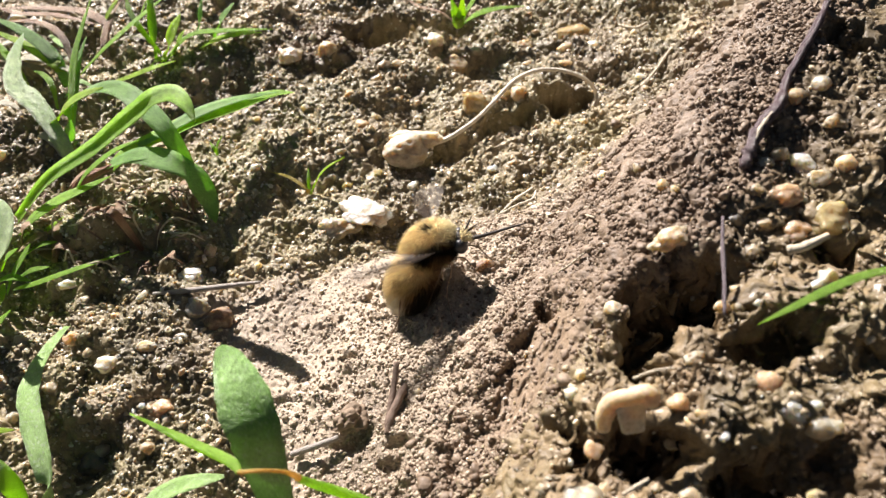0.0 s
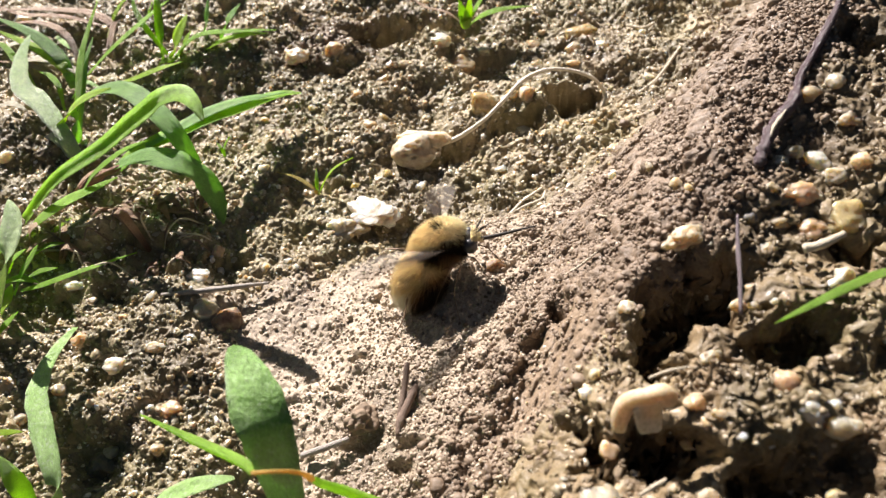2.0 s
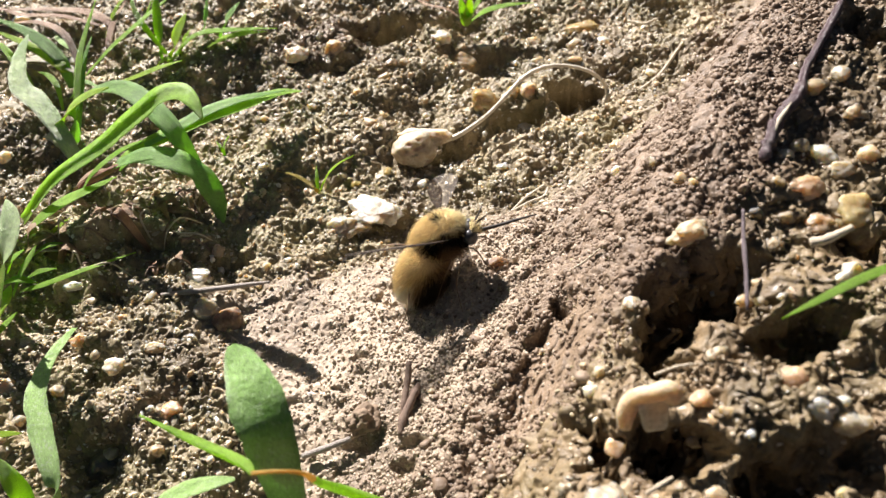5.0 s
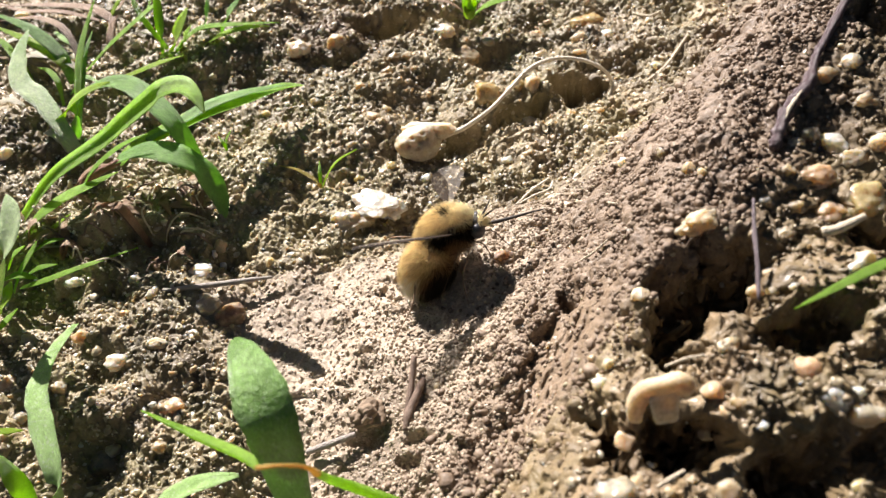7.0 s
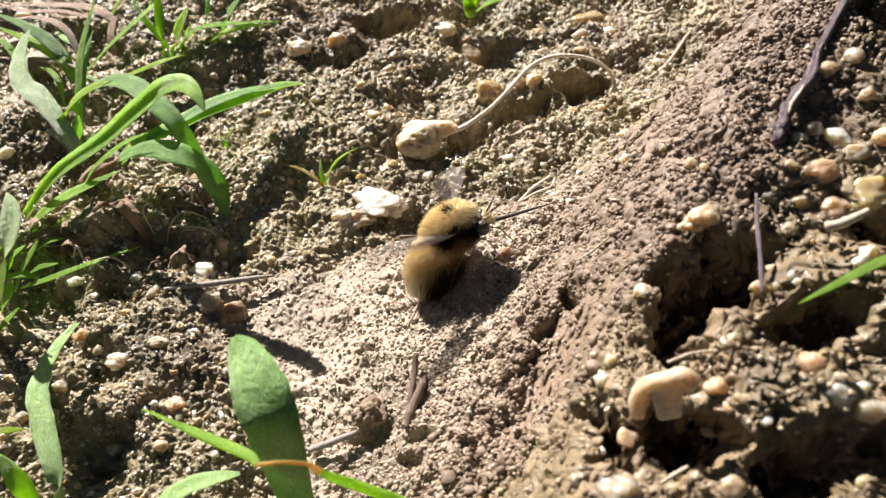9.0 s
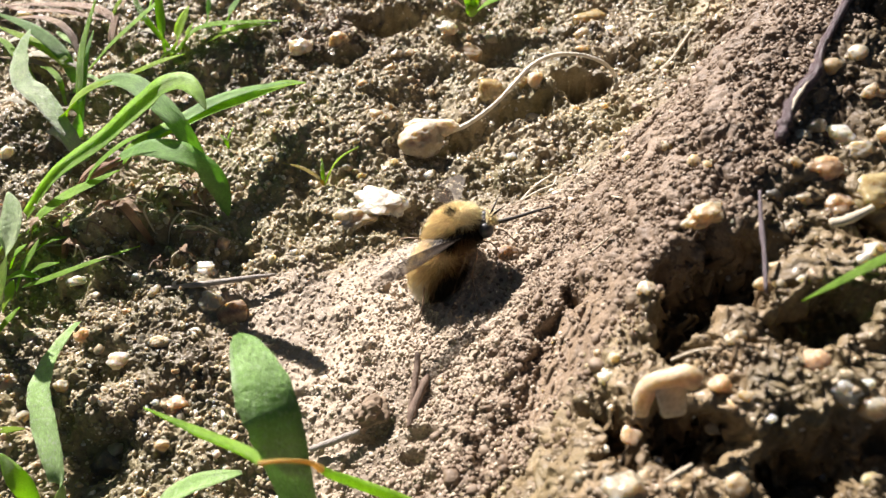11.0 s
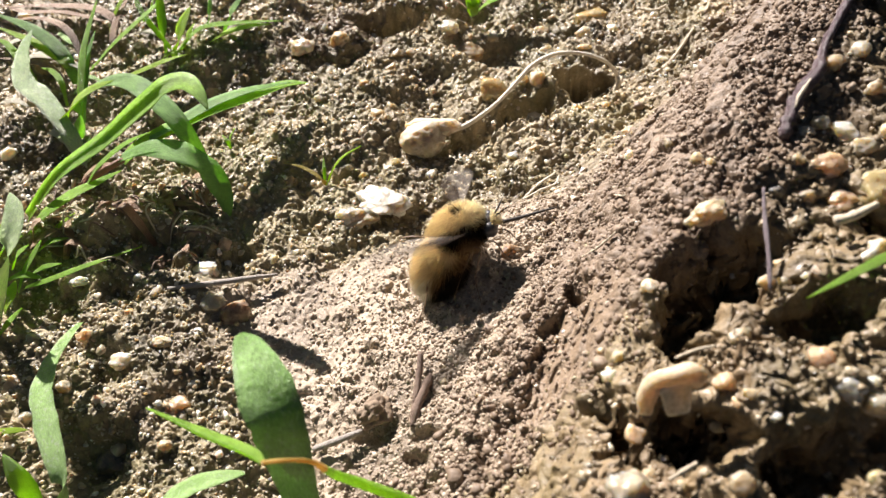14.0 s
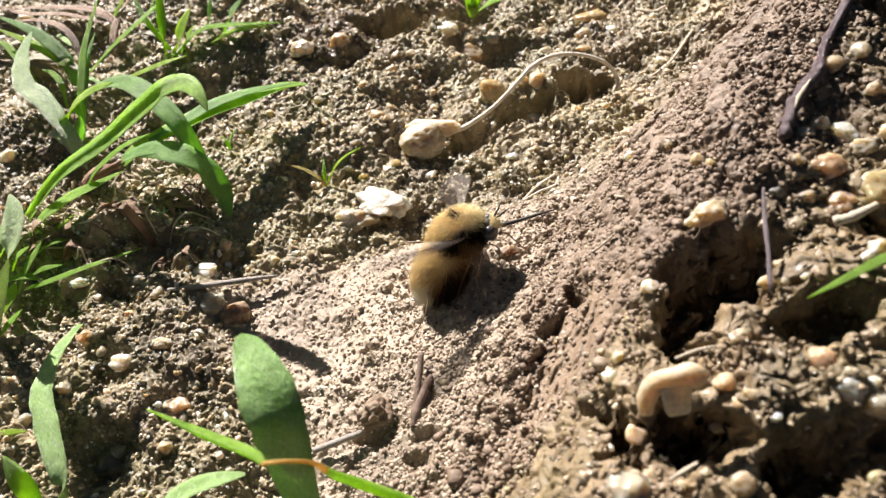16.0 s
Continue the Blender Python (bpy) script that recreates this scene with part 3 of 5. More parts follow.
pebble(24.5, 11.8, 2.33, 1.74, GREY, "grey pebble in brown soil", 23)
pebble(23.1, -10.7, 1.41, 1.30, TAN, "tan pebble on the bank", 24, 0.62)
pebble(28.0, -16.2, 1.36, 1.47, SLATE, "dark grey pebble on the bank", 25)
pebble(35.6, -10.6, 2.94, 2.26, WHITE, "cloudy quartz pebble on the bank", 26, 0.62)
pebble(33.7, -9.9, 1.91, 1.58, GREY, "grey pebble beside cloudy quartz", 27)
pebble(32.8, -14.5, 3.36, 2.17, PEACH, "pinkish tan pebble on the bank", 28, 0.62)
pebble(36.0, -17.1, 3.90, 3.36, AMBER, "large amber quartz pebble on the bank", 29, 0.62)
pebble(33.1, -17.7, 3.08, 1.91, PEACH, "flat pink-grey pebble bedded in soil", 30, 0.62)
pebble(26.0, -20.3, 2.73, 1.01, WHITE, "flat white stone on the bank", 31)
pebble(-38.4, -0.4, 1.21, 1.66, CHALK, "bright white chip of quartz", 33)
pebble(-42.4, -8.7, 2.64, 1.91, PEACH, "peach-coloured rounded pebble bedded in soil", 34)
pebble(-50.0, -7.3, 2.29, 1.53, GREY, "flat grey pebble bedded in soil", 35)
pebble(-37.9, -12.3, 2.9, 2.1, CHALK, "angular white stone chip", 36)
pebble(-31.2, -18.1, 3.08, 2.41, PEACH, "pink rounded pebble bedded in soil", 37)
pebble(-50.7, -13.5, 2.54, 2.39, TAN, "tan pebble bedded in soil", 38)
pebble(-25.3, -7.4, 4.17, 3.19, RUSTY, "reddish brown stone at the sand's edge", 139, 0.5)
pebble(-28.2, -5.9, 3.11, 2.82, GREY, "cloudy grey quartz stone", 40)
pebble(-35.0, -3.5, 2.34, 1.90, GREY, "grey pebble beside a stick", 41)
pebble(-39.0, -22.9, 3.80, 3.12, SLATE, "dark grey pebble in a hollow", 42)
pebble(-43.9, -18.5, 1.56, 1.56, PEACH, "pinkish pebble beside a leaf", 43)
pebble(-48.3, -17.7, 1.74, 1.74, GREY, "round grey pebble bedded in soil", 44)
pebble(19.4, -32.2, 1.74, 1.74, PEACH, "pink-orange rounded pebble on the bank", 45)
pebble(12.8, -34.2, 1.72, 1.99, PEACH, "pink pebble below a cream stone", 46)
pebble(26.3, -31.9, 2.17, 2.17, PEACH, "orange rounded pebble on the bank", 47)
pebble(27.5, -34.6, 2.62, 2.25, CHALK, "bright white angular stone on the bank", 48)
pebble(26.5, -33.5, 1.22, 0.84, WHITE, "small white chip bedded in soil", 49)
pebble(25.8, -28.2, 1.73, 1.34, AMBER, "yellow-orange pebble at a hollow's edge", 50)
pebble(28.2, -25.1, 1.28, 1.28, PEACH, "small orange pebble on the bank", 51)
pebble(11.0, -38.9, 3.3, 3.1, GREY, "large pale rounded stone", 52)
pebble(11.8, -29.2, 1.62, 1.34, WHITE, "greyish quartz chip bedded in soil", 53)
pebble(16.2, -22.7, 1.68, 1.48, GREY, "grey-white pebble in the bank's face", 54)
pebble(16.1, -25.3, 1.44, 2.21, CREAM, "pale upright stone in the bank's face", 55)
pebble(21.5, -28.6, 2.07, 1.32, CREAM, "whitish stone at a hollow's edge", 56)
pebble(26.7, -38.0, 1.20, 1.01, WHITE, "small white pebble bedded in soil", 57)
pebble(27.2, -40.3, 1.28, 1.10, AMBER, "small yellow pebble bedded in soil", 58)
pebble(28.7, -35.8, 2.16, 1.88, GREY, "rounded grey stone bedded in soil", 59)
pebble(22.4, -40.2, 1.16, 0.98, AMBER, "small yellow pebble bedded in soil", 60)
pebble(24.7, -40.8, 1.53, 1.26, CREAM, "cream pebble bedded in soil", 61)
pebble(18.6, -39.5, 1.86, 1.77, TAN, "tan pebble in shade", 62)
pebble(13.1, -37.6, 1.77, 1.50, TAN, "tan pebble beside a pale stone", 63)
pebble(-6.3, 26.0, 1.49, 1.16, CREAM, "small cream pebble bedded in soil", 64)
pebble(10.0, 40.3, 2.01, 1.82, GREY, "grey pebble bedded in soil", 65)
pebble(22.0, -40.1, 0.71, 0.62, WHITE, "tiny white pebble bedded in soil", 66)
pebble(-32.4, 12.2, 1.75, 1.59, TAN, "tan pebble under the grass", 67)
pebble(-18.6, 0.8, 1.29, 1.15, GREY, "small grey pebble bedded in soil", 68)
pebble(-31.5, -23.0, 1.57, 1.70, TAN, "tan pebble bedded in soil", 69)
pebble(-38.1, -8.1, 1.45, 1.30, GREY, "grey pebble bedded in soil", 70)
pebble(-29.7, -9.8, 2.09, 1.11, GREY, "flat pale grey pebble", 71)
pebble(6.9, -6.4, 2.3, 1.8, RUSTY, "brown pebble in crumbly soil", 72)
pebble(-61.0, 23.8, 2.24, 3.73, WHITE, "white pebble behind the grass", 73)
pebble(-56.1, 45.6, 3.08, 2.46, WHITE, "white stone behind the grass", 74)
pebble(-66.8, 55.4, 4.45, 2.89, WHITE, "flat white stone behind the grass", 75)


pebble(-33.5, -10.6, 3.65, 1.40, CREAM, "pale flat flake of stone", 300)
pebble(-43.9, -15.1, 1.72, 3.16, GREY, "upright grey pebble behind a leaf", 301)
pebble(-40.0, -3.7, 1.49, 1.34, CREAM, "small cream pebble on the soil", 302)
pebble(-45.8, -0.0, 2.80, 1.71, WHITE, "cloudy quartz piece beneath grass", 303)
pebble(-39.7, 2.2, 1.84, 1.54, CREAM, "pale pebble in grass shade", 304)
pebble(-29.3, -0.9, 3.21, 2.19, WHITE, "pale crusted quartz lump on soil", 305)
pebble(-30.3, -4.3, 1.22, 1.15, CREAM, "round cream pebble below a stick", 306)
pebble(-32.4, -6.0, 1.36, 1.15, CREAM, "small cream pebble on the soil", 307)
pebble(-21.4, 0.1, 1.29, 1.15, CREAM, "cream pebble above a stick", 308)
pebble(-35.2, -17.9, 1.77, 1.23, PEACH, "pale pink pebble on the soil", 309)
pebble(-32.9, -18.1, 0.94, 0.81, WHITE, "tiny white pebble beside a pink one", 310)
pebble(-37.9, -21.6, 1.76, 1.49, GREY, "grey pebble beside a hollow", 311)
pebble(34.9, 39.7, 1.60, 1.41, WHITE, "small white pebble under straw", 312)
pebble(19.2, 19.8, 1.29, 1.13, PEACH, "small orange pebble on the soil", 313)
pebble(17.7, 36.4, 1.97, 1.79, GREY, "rounded grey pebble on the soil", 314)
pebble(14.5, 36.5, 0.98, 0.98, WHITE, "tiny white grain on the soil", 315)
pebble(17.9, 42.3, 2.42, 2.05, TAN, "tan pebble beside a hollow", 316)
pebble(23.0, 33.8, 2.31, 1.07, PEACH, "orange pebble behind a dry stalk", 317)
pebble(25.3, 26.4, 1.11, 1.28, WHITE, "white chip at a stalk end", 318)
pebble(33.5, 29.5, 1.59, 1.32, WHITE, "small pale pebble by straw", 319)
pebble(27.3, -22.3, 1.90, 1.40, TAN, "olive tan pebble on the bank", 320, 0.62)
pebble(25.9, -24.9, 1.08, 1.08, CREAM, "cream pebble on the bank", 321)
pebble(27.2, -25.2, 0.93, 0.74, WHITE, "small white chip on the bank", 322)
pebble(33.4, -23.4, 1.75, 1.64, GREY, "rounded grey pebble on the bank", 323, 0.62)
pebble(32.4, -24.0, 1.32, 0.91, WHITE, "white pebble below a grey one", 324)
pebble(25.4, -24.0, 1.87, 1.18, TAN, "pinkish tan pebble beside a stick", 325, 0.62)
pebble(24.6, -20.3, 0.65, 0.65, WHITE, "tiny white pebble beside a stick", 326)
pebble(30.9, -27.5, 1.38, 1.19, TAN, "tan pebble in a hollow", 327)
pebble(28.0, -28.1, 1.16, 0.87, WHITE, "white pebble in a hollow", 328)
pebble(29.8, -28.4, 1.08, 0.78, GREY, "grey pebble in a hollow", 329)
pebble(-5.8, 13.9, 1.53, 1.30, AMBER, "small orange-tan pebble below a stone", 330)
pebble(-0.4, 13.8, 1.15, 0.99, TAN, "small tan pebble on the soil", 331)
pebble(-12.1, 14.8, 1.63, 1.16, GREY, "small blue-grey pebble on the soil", 332)
pebble(-8.0, 23.5, 2.29, 1.63, TAN, "tan pebble on dark soil", 333)
pebble(28.6, -34.2, 1.98, 1.04, WHITE, "flat white flake on the bank", 334)
pebble(29.8, -35.7, 1.61, 2.08, GREY, "upright grey pebble on the bank", 335)
pebble(23.9, -36.4, 0.73, 0.64, WHITE, "small white pebble on the bank", 336)
pebble(22.0, -35.5, 0.91, 0.82, WHITE, "blue-white quartz grain on the bank", 337)
pebble(24.3, -37.5, 0.82, 0.82, TAN, "tan pebble in shade", 338)
pebble(15.7, -37.9, 0.71, 0.62, TAN, "small tan pebble in shade", 339)
pebble(16.3, -38.6, 0.70, 0.70, TAN, "small round tan pebble", 340)
pebble(14.8, -39.0, 0.79, 0.70, TAN, "tan pebble beside pale straw", 341)
pebble(14.5, -36.0, 0.62, 0.58, WHITE, "white grain below the arched stone", 342)
pebble(19.1, -34.3, 1.36, 1.00, TAN, "tan pebble on the bank top", 343)
pebble(20.9, -33.6, 1.55, 1.10, TAN, "flat brown pebble on the bank", 344)
pebble(12.9, -27.6, 1.25, 1.06, CREAM, "pale lump on the bank edge", 345)
pebble(-20.8, 23.0, 1.49, 1.24, CREAM, "pale pebble on dark soil", 346)
pebble(-16.6, 28.5, 1.36, 1.19, GREY, "grey pebble on dark soil", 347)
pebble(-9.9, 30.1, 1.54, 1.28, TAN, "tan pebble on dark soil", 348)
pebble(-0.1, 27.0, 1.42, 1.17, GREY, "grey pebble on dark soil", 349)
pebble(-2.5, 37.3, 2.14, 1.78, CREAM, "cream pebble above dark soil", 350)
pebble(-4.7, 37.0, 1.78, 1.60, TAN, "tan pebble above dark soil", 351)
pebble(-24.0, 28.3, 1.38, 1.20, CREAM, "cream pebble near grass tip", 352)
pebble(-26.8, 13.2, 1.42, 1.26, GREY, "grey pebble near a drooping blade", 353)
pebble(22.1, -6.3, 1.37, 1.14, TAN, "tan crumb of stone on the bank", 354, 0.62)
pebble(20.8, -0.2, 1.65, 1.27, WHITE, "grey-white pebble at the bank foot", 355)
pebble(22.9, 18.9, 1.45, 1.21, CREAM, "cream pebble at the bank foot", 356, 0.62)
pebble(23.8, -11.8, 1.07, 0.97, TAN, "tan pebble on the bank face", 357, 0.62)


for i, (spot, mat, label) in enumerate((((36.6, -4.1, 2.38, 1.79), TAN, "tan pebble beside a dark stick"), ((39.3, -3.2, 2.19, 1.70), GREY, "grey pebble on the bank top"), ((39.3, -7.6, 2.59, 2.00), TAN, "tan pebble on the bank top"),
                                        ((32.1, -10.9, 1.66, 1.33), GREY, "grey pebble at a stick's end"), ((30.4, -13.9, 1.51, 1.18), TAN, "tan pebble on the bank top"), ((36.7, -12.8, 2.57, 1.90), GREY, "cloudy grey pebble on the bank top"),
                                        ((30.5, -16.7, 2.11, 1.48), TAN, "tan pebble in crumbly soil"), ((38.7, -12.5, 2.27, 1.70), CREAM, "cream pebble on the bank top"), ((28.9, -19.2, 1.75, 1.24), TAN, "tan pebble in crumbly soil"))):
    pebble(*spot, mat, label, 400 + i, 0.66)


def stone_shape(name, mat, label, spot, spread, height, seed, amount=0.22, turn=0.0, dents=(), sink=0.25, flat=2.0, cuts=4):
    """A larger stone of its own form, with worn hollows."""
    v, f = ball(5)
    v = lumpy(v, seed, amount, cuts)
    for d, wide, deep in dents:
        d = np.array(d) / np.linalg.norm(d)
        near = np.clip(1 - np.linalg.norm(v / np.linalg.norm(v, axis=1)[:, None] - d, axis=1) / wide, 0, 1)
        v = v * (1 - deep * near * near * (3 - 2 * near))[:, None]
    fine = np.array([noise.noise(Vector(p * 7.0)) + 0.6 * noise.noise(Vector(p * 15.0)) for p in v])
    v = v * (1 + 0.03 * fine)[:, None]
    v[:, 2] = np.where(v[:, 2] > flat, flat + 0.18 * (v[:, 2] - flat), v[:, 2])
    v = v * np.array((spread[0] / 2, spread[1] / 2, height / 2))
    ob = put(name, v * MM, f, mat)
    z = base_height(np.array([spot[0]]), np.array([spot[1]]))[0]
    ob.matrix_world = pose(spot[0] * MM, spot[1] * MM, (z + height / 2 * (1 - 2 * sink)) * MM, 0, 0, turn)
    return tagged(ob, label, "stone")


stone_shape("stone", PITTED, "large pale stone with a pitted round face", (-2.0, 17.7), (6.3, 5.4), 4.2, 231, 0.2, 5,
            (((0.05, -0.55, 0.8), 0.26, 0.26), ((0.36, -0.45, 0.8), 0.16, 0.22), ((-0.25, -0.35, 0.9), 0.18, 0.22), ((-0.05, -0.85, 0.5), 0.18, 0.22), ((-0.45, -0.6, 0.6), 0.15, 0.2), ((0.2, -0.15, 0.95), 0.16, 0.2)), 0.28, cuts=1)
stone_shape("stone", PITTED, "long pale stone behind the pitted one", (-0.3, 19.6), (7.8, 3.2), 3.2, 213, 0.2, -9, sink=0.2, cuts=2)
stone_shape("stone", CHALK, "bright white jagged quartz stone in the soil", (-7.9, 7.2), (5.8, 4.2), 2.6, 215, 0.5, -12, (((0.6, -0.5, 0.5), 0.5, 0.3), ((-0.3, 0.2, 0.8), 0.4, 0.25), ((0.0, -0.6, 0.7), 0.3, 0.25)), 0.25, 0.45)

stone_shape("stone", CREAM, "whitish lump of cemented sand on the bank", (22.3, -17.2), (3.6, 2.4), 1.7, 229, 0.4, 15, sink=0.45)
stone_shape("stone", CREAM, "beige crust of cemented sand beside white quartz", (-11.2, 5.2), (5.0, 2.6), 1.8, 217, 0.4, 8, sink=0.35)


def arched_stone():
    """A smooth grey wedge of stone under a thick cream arch."""
    foot = Vector((15.1, -32.9, 0))
    foot.z = base_height(np.array([foot.x]), np.array([foot.y]))[0]
    bm = bmesh.new()
    bmesh.ops.create_cube(bm, size=2)
    for v in bm.verts:
        lowered = v.co.z < 0
        v.co = Vector((v.co.x * (1.05 if lowered else 1.5) + (0.15 if lowered else -0.05), v.co.y * 0.8 - (1.3 if lowered else -0.7), v.co.z * 1.2 + 1.9 + 0.18 * v.co.x))
    bmesh.ops.bevel(bm, geom=bm.edges[:], offset=0.34, segments=3, profile=0.6, affect="EDGES")
    for v in bm.verts:
        v.co = v.co * 0.82 * (1 + 0.05 * noise.noise(v.co * 0.9)) * MM
    me = bpy.data.meshes.new("stone")
    bm.to_mesh(me)
    bm.free()
    me.polygons.foreach_set("use_smooth", [True] * len(me.polygons))
    me.materials.append(SMOOTH)
    ob = new("stone", me)
    ob.location = (foot + Vector((0.2, 0.1, 0.5))) * MM
    tagged(ob, "arched cream stone with a smooth grey face", "stone")
    pts = [tuple((Vector(q) - foot) * 0.82) for q in ((12.8, -33.7, 20.7), (12.9, -32.9, 21.9), (13.3, -32.4, 23.0), (14.0, -32.3, 24.2), (15.0, -32.6, 25.2), (16.0, -32.6, 25.6), (16.7, -32.8, 25.1), (16.9, -33.0, 24.1))]
    rod("rim", pts, [0.55, 0.75, 0.8, 0.7, 0.65, 0.8, 0.85, 0.45], RIM, ob, "cream rounded rim", n=44, sides=16, knobs=0.025, seed=21)


arched_stone()


LUMP = grain_material("crusted_soil", ((0.0, (0.20, 0.145, 0.10)), (1.0, (0.33, 0.25, 0.175))), 0.8)
stone_shape("clod", LUMP, "crumbly lump of brown soil on the sand", (-9.1, -23.1), (3.6, 3.0), 2.6, 219, 0.5, 20, (((0.3, -0.6, 0.5), 0.4, 0.3), ((-0.4, -0.2, 0.8), 0.35, 0.3)), 0.35)


# ---- grass and leaves ----
def plant(name, spot, label, category, group=""):
    """An empty at the plant's foot, on the soil."""
    ob = new(name)
    ob.empty_display_size = 0.002
    ob.location = (spot[0] * MM, spot[1] * MM, ground_at(*spot) * MM)
    ob["foot"] = 1
    return tagged(ob, label, category, group)


def grown(p, name, pts, width, mat, label="", **more):
    """A blade of plant p, given in the place's own millimetres."""
    o = np.array(p.location) / MM
    return blade(name, [tuple(np.array(q) - o) for q in pts], width, mat, p, label, **more)


def stalk(p, name, pts, radii, mat, label="", **more):
    o = np.array(p.location) / MM
    return rod(name, [tuple(np.array(q) - o) for q in pts], radii, mat, p, label, **more)


big = plant("grass_plant", (-47.8, 15.5), "green grass plant with long arching blades", "grass plant", "grass on the soil")
stalk(big, "stem", [(-48.7, 16.6, -1.6), (-46.9, 15.1, 1.4), (-43.7, 14.3, 4.0), (-40.6, 14.3, 5.5)], [0.65, 0.6, 0.5, 0.4], REDSTEM, "reddish purple base of the blades")
grown(big, "blade", [(-54.1, 10.4, 0.6), (-48.0, 12.0, 6.0), (-40.7, 12.9, 10.0), (-36.2, 13.5, 13.0), (-33.1, 13.9, 15.0), (-30.8, 14.0, 16.6), (-28.1, 13.0, 17.8), (-26.2, 10.7, 18.2), (-25.2, 8.6, 17.6)], 2.4, GREEN, "long green blade bent over at its tip", peak=0.5, n=52, face=(-0.1, -0.2, 1.0), fold=0.45)
grown(big, "blade", [(-41.1, 15.1, 4.0), (-38.6, 17.0, 4.9), (-33.7, 18.3, 6.2), (-29.4, 20.5, 6.5), (-24.5, 23.3, 5.8), (-20.4, 26.9, 4.4), (-17.6, 28.4, 3.4)], 2.9, GREEN, "broad green blade reaching outwards", fold=0.4, n=36, peak=0.5, tip=0.02)
grown(big, "blade", [(-37.6, 17.6, 5.4), (-33.0, 19.4, 6.6), (-28.9, 21.8, 7.0), (-24.4, 24.6, 6.2), (-19.8, 27.4, 4.6)], 1.9, BLUISH, n=30)
grown(big, "blade", [(-50.5, 25.4, -0.1), (-49.2, 25.1, 4.0), (-48.1, 26.4, 6.0), (-43.3, 26.2, 8.5), (-39.3, 24.1, 9.5), (-35.2, 19.6, 10.0), (-32.6, 16.6, 9.0), (-30.7, 13.9, 6.0), (-29.2, 11.0, 2.5), (-28.1, 8.0, 0.8)], 2.2, BLUISH, "blade arched over and down to the soil", n=44)
grown(big, "blade", [(-54.0, 27.4, -0.1), (-51.0, 25.9, 4.0), (-47.0, 26.1, 7.0), (-42.6, 25.9, 9.0)], 2.4, BRIGHT, n=24)
grown(big, "blade", [(-41.2, 15.0, 5.0), (-36.7, 14.2, 7.0), (-32.0, 12.3, 7.4), (-29.4, 11.5, 5.0), (-27.9, 9.7, 2.0), (-27.4, 7.4, 0.6)], 2.8, BLUISH, "wide bluish green blade drooping to the soil", n=34, peak=0.4)
grown(big, "blade", [(-54.3, 7.2, -0.1), (-50.7, 8.0, 3.0), (-47.1, 10.2, 4.0), (-43.9, 11.5, 4.5), (-40.7, 13.0, 5.0)], 1.7, GREEN, n=24)
grown(big, "blade", [(-51.7, 6.1, -0.1), (-49.4, 7.2, 1.5), (-46.9, 8.8, 2.5)], 0.8, BRIGHT, n=16)
grown(big, "blade", [(-45.3, 12.1, 4.0), (-43.2, 13.0, 6.0), (-39.4, 14.4, 8.0), (-35.8, 15.3, 9.0)], 1.0, GREEN, n=22)
grown(big, "sheath", [(-48.9, 15.1, -0.1), (-47.5, 14.6, 2.0), (-44.8, 15.0, 4.0), (-42.1, 14.5, 5.0)], 0.9, DRY, "dry brown sheath at the base", n=16)

mid = plant("grass_plant", (-51.3, 26.2), "pale and green grass blades in a loose tuft", "grass plant", "grass on the soil")
grown(mid, "blade", [(-48.5, 19.7, 0.4), (-50.5, 23.0, 3.5), (-54.2, 28.1, 5.0), (-57.6, 31.5, 5.5), (-58.9, 36.0, 6.0), (-59.2, 40.0, 6.2), (-59.4, 43.2, 6.0)], 2.3, RIBBED, "wide pale hairy blade, twisted and drying", n=40, peak=0.55, face=(-0.3, 0.1, 1.0), ripple=0.1)
grown(mid, "blade", [(-50.7, 26.1, -0.1), (-49.8, 29.8, 4.0), (-49.5, 36.7, 7.0), (-47.8, 44.8, 10.0)], 1.0, GREEN, n=26)
grown(mid, "blade", [(-50.5, 26.3, -0.1), (-49.3, 29.7, 4.0), (-49.2, 35.3, 6.0), (-48.7, 40.1, 7.0)], 0.8, BLUISH, n=22)
grown(mid, "blade", [(-53.9, 37.4, -0.1), (-55.3, 40.5, 3.0), (-59.9, 44.6, 5.0), (-66.1, 48.2, 6.0)], 1.6, BLUISH, n=24)
grown(mid, "blade", [(-54.5, 39.1, -0.1), (-55.0, 39.4, 2.5), (-59.7, 43.1, 3.5), (-67.1, 47.9, 4.0)], 1.4, BRIGHT, n=24)
grown(mid, "blade", [(-52.5, 40.1, -0.1), (-47.5, 42.6, 3.0), (-41.6, 47.8, 5.0), (-39.3, 50.3, 5.5)], 1.0, GREEN, n=22)
grown(mid, "blade", [(-54.9, 36.3, -0.1), (-57.3, 39.2, 1.5), (-62.0, 41.5, 2.0), (-66.5, 42.6, 2.0)], 0.8, DRY, "dry curled blade", n=20)
grown(mid, "blade", [(-48.0, 37.2, -0.1), (-43.2, 35.3, 2.5), (-39.2, 35.9, 3.5), (-36.2, 37.9, 3.0)], 1.1, BRIGHT, n=22)
grown(mid, "blade", [(-52.9, 39.9, -0.1), (-55.5, 45.9, 3.0), (-60.2, 48.8, 4.0), (-66.5, 49.0, 4.0)], 0.9, DRY, "pale dry blade", n=20)

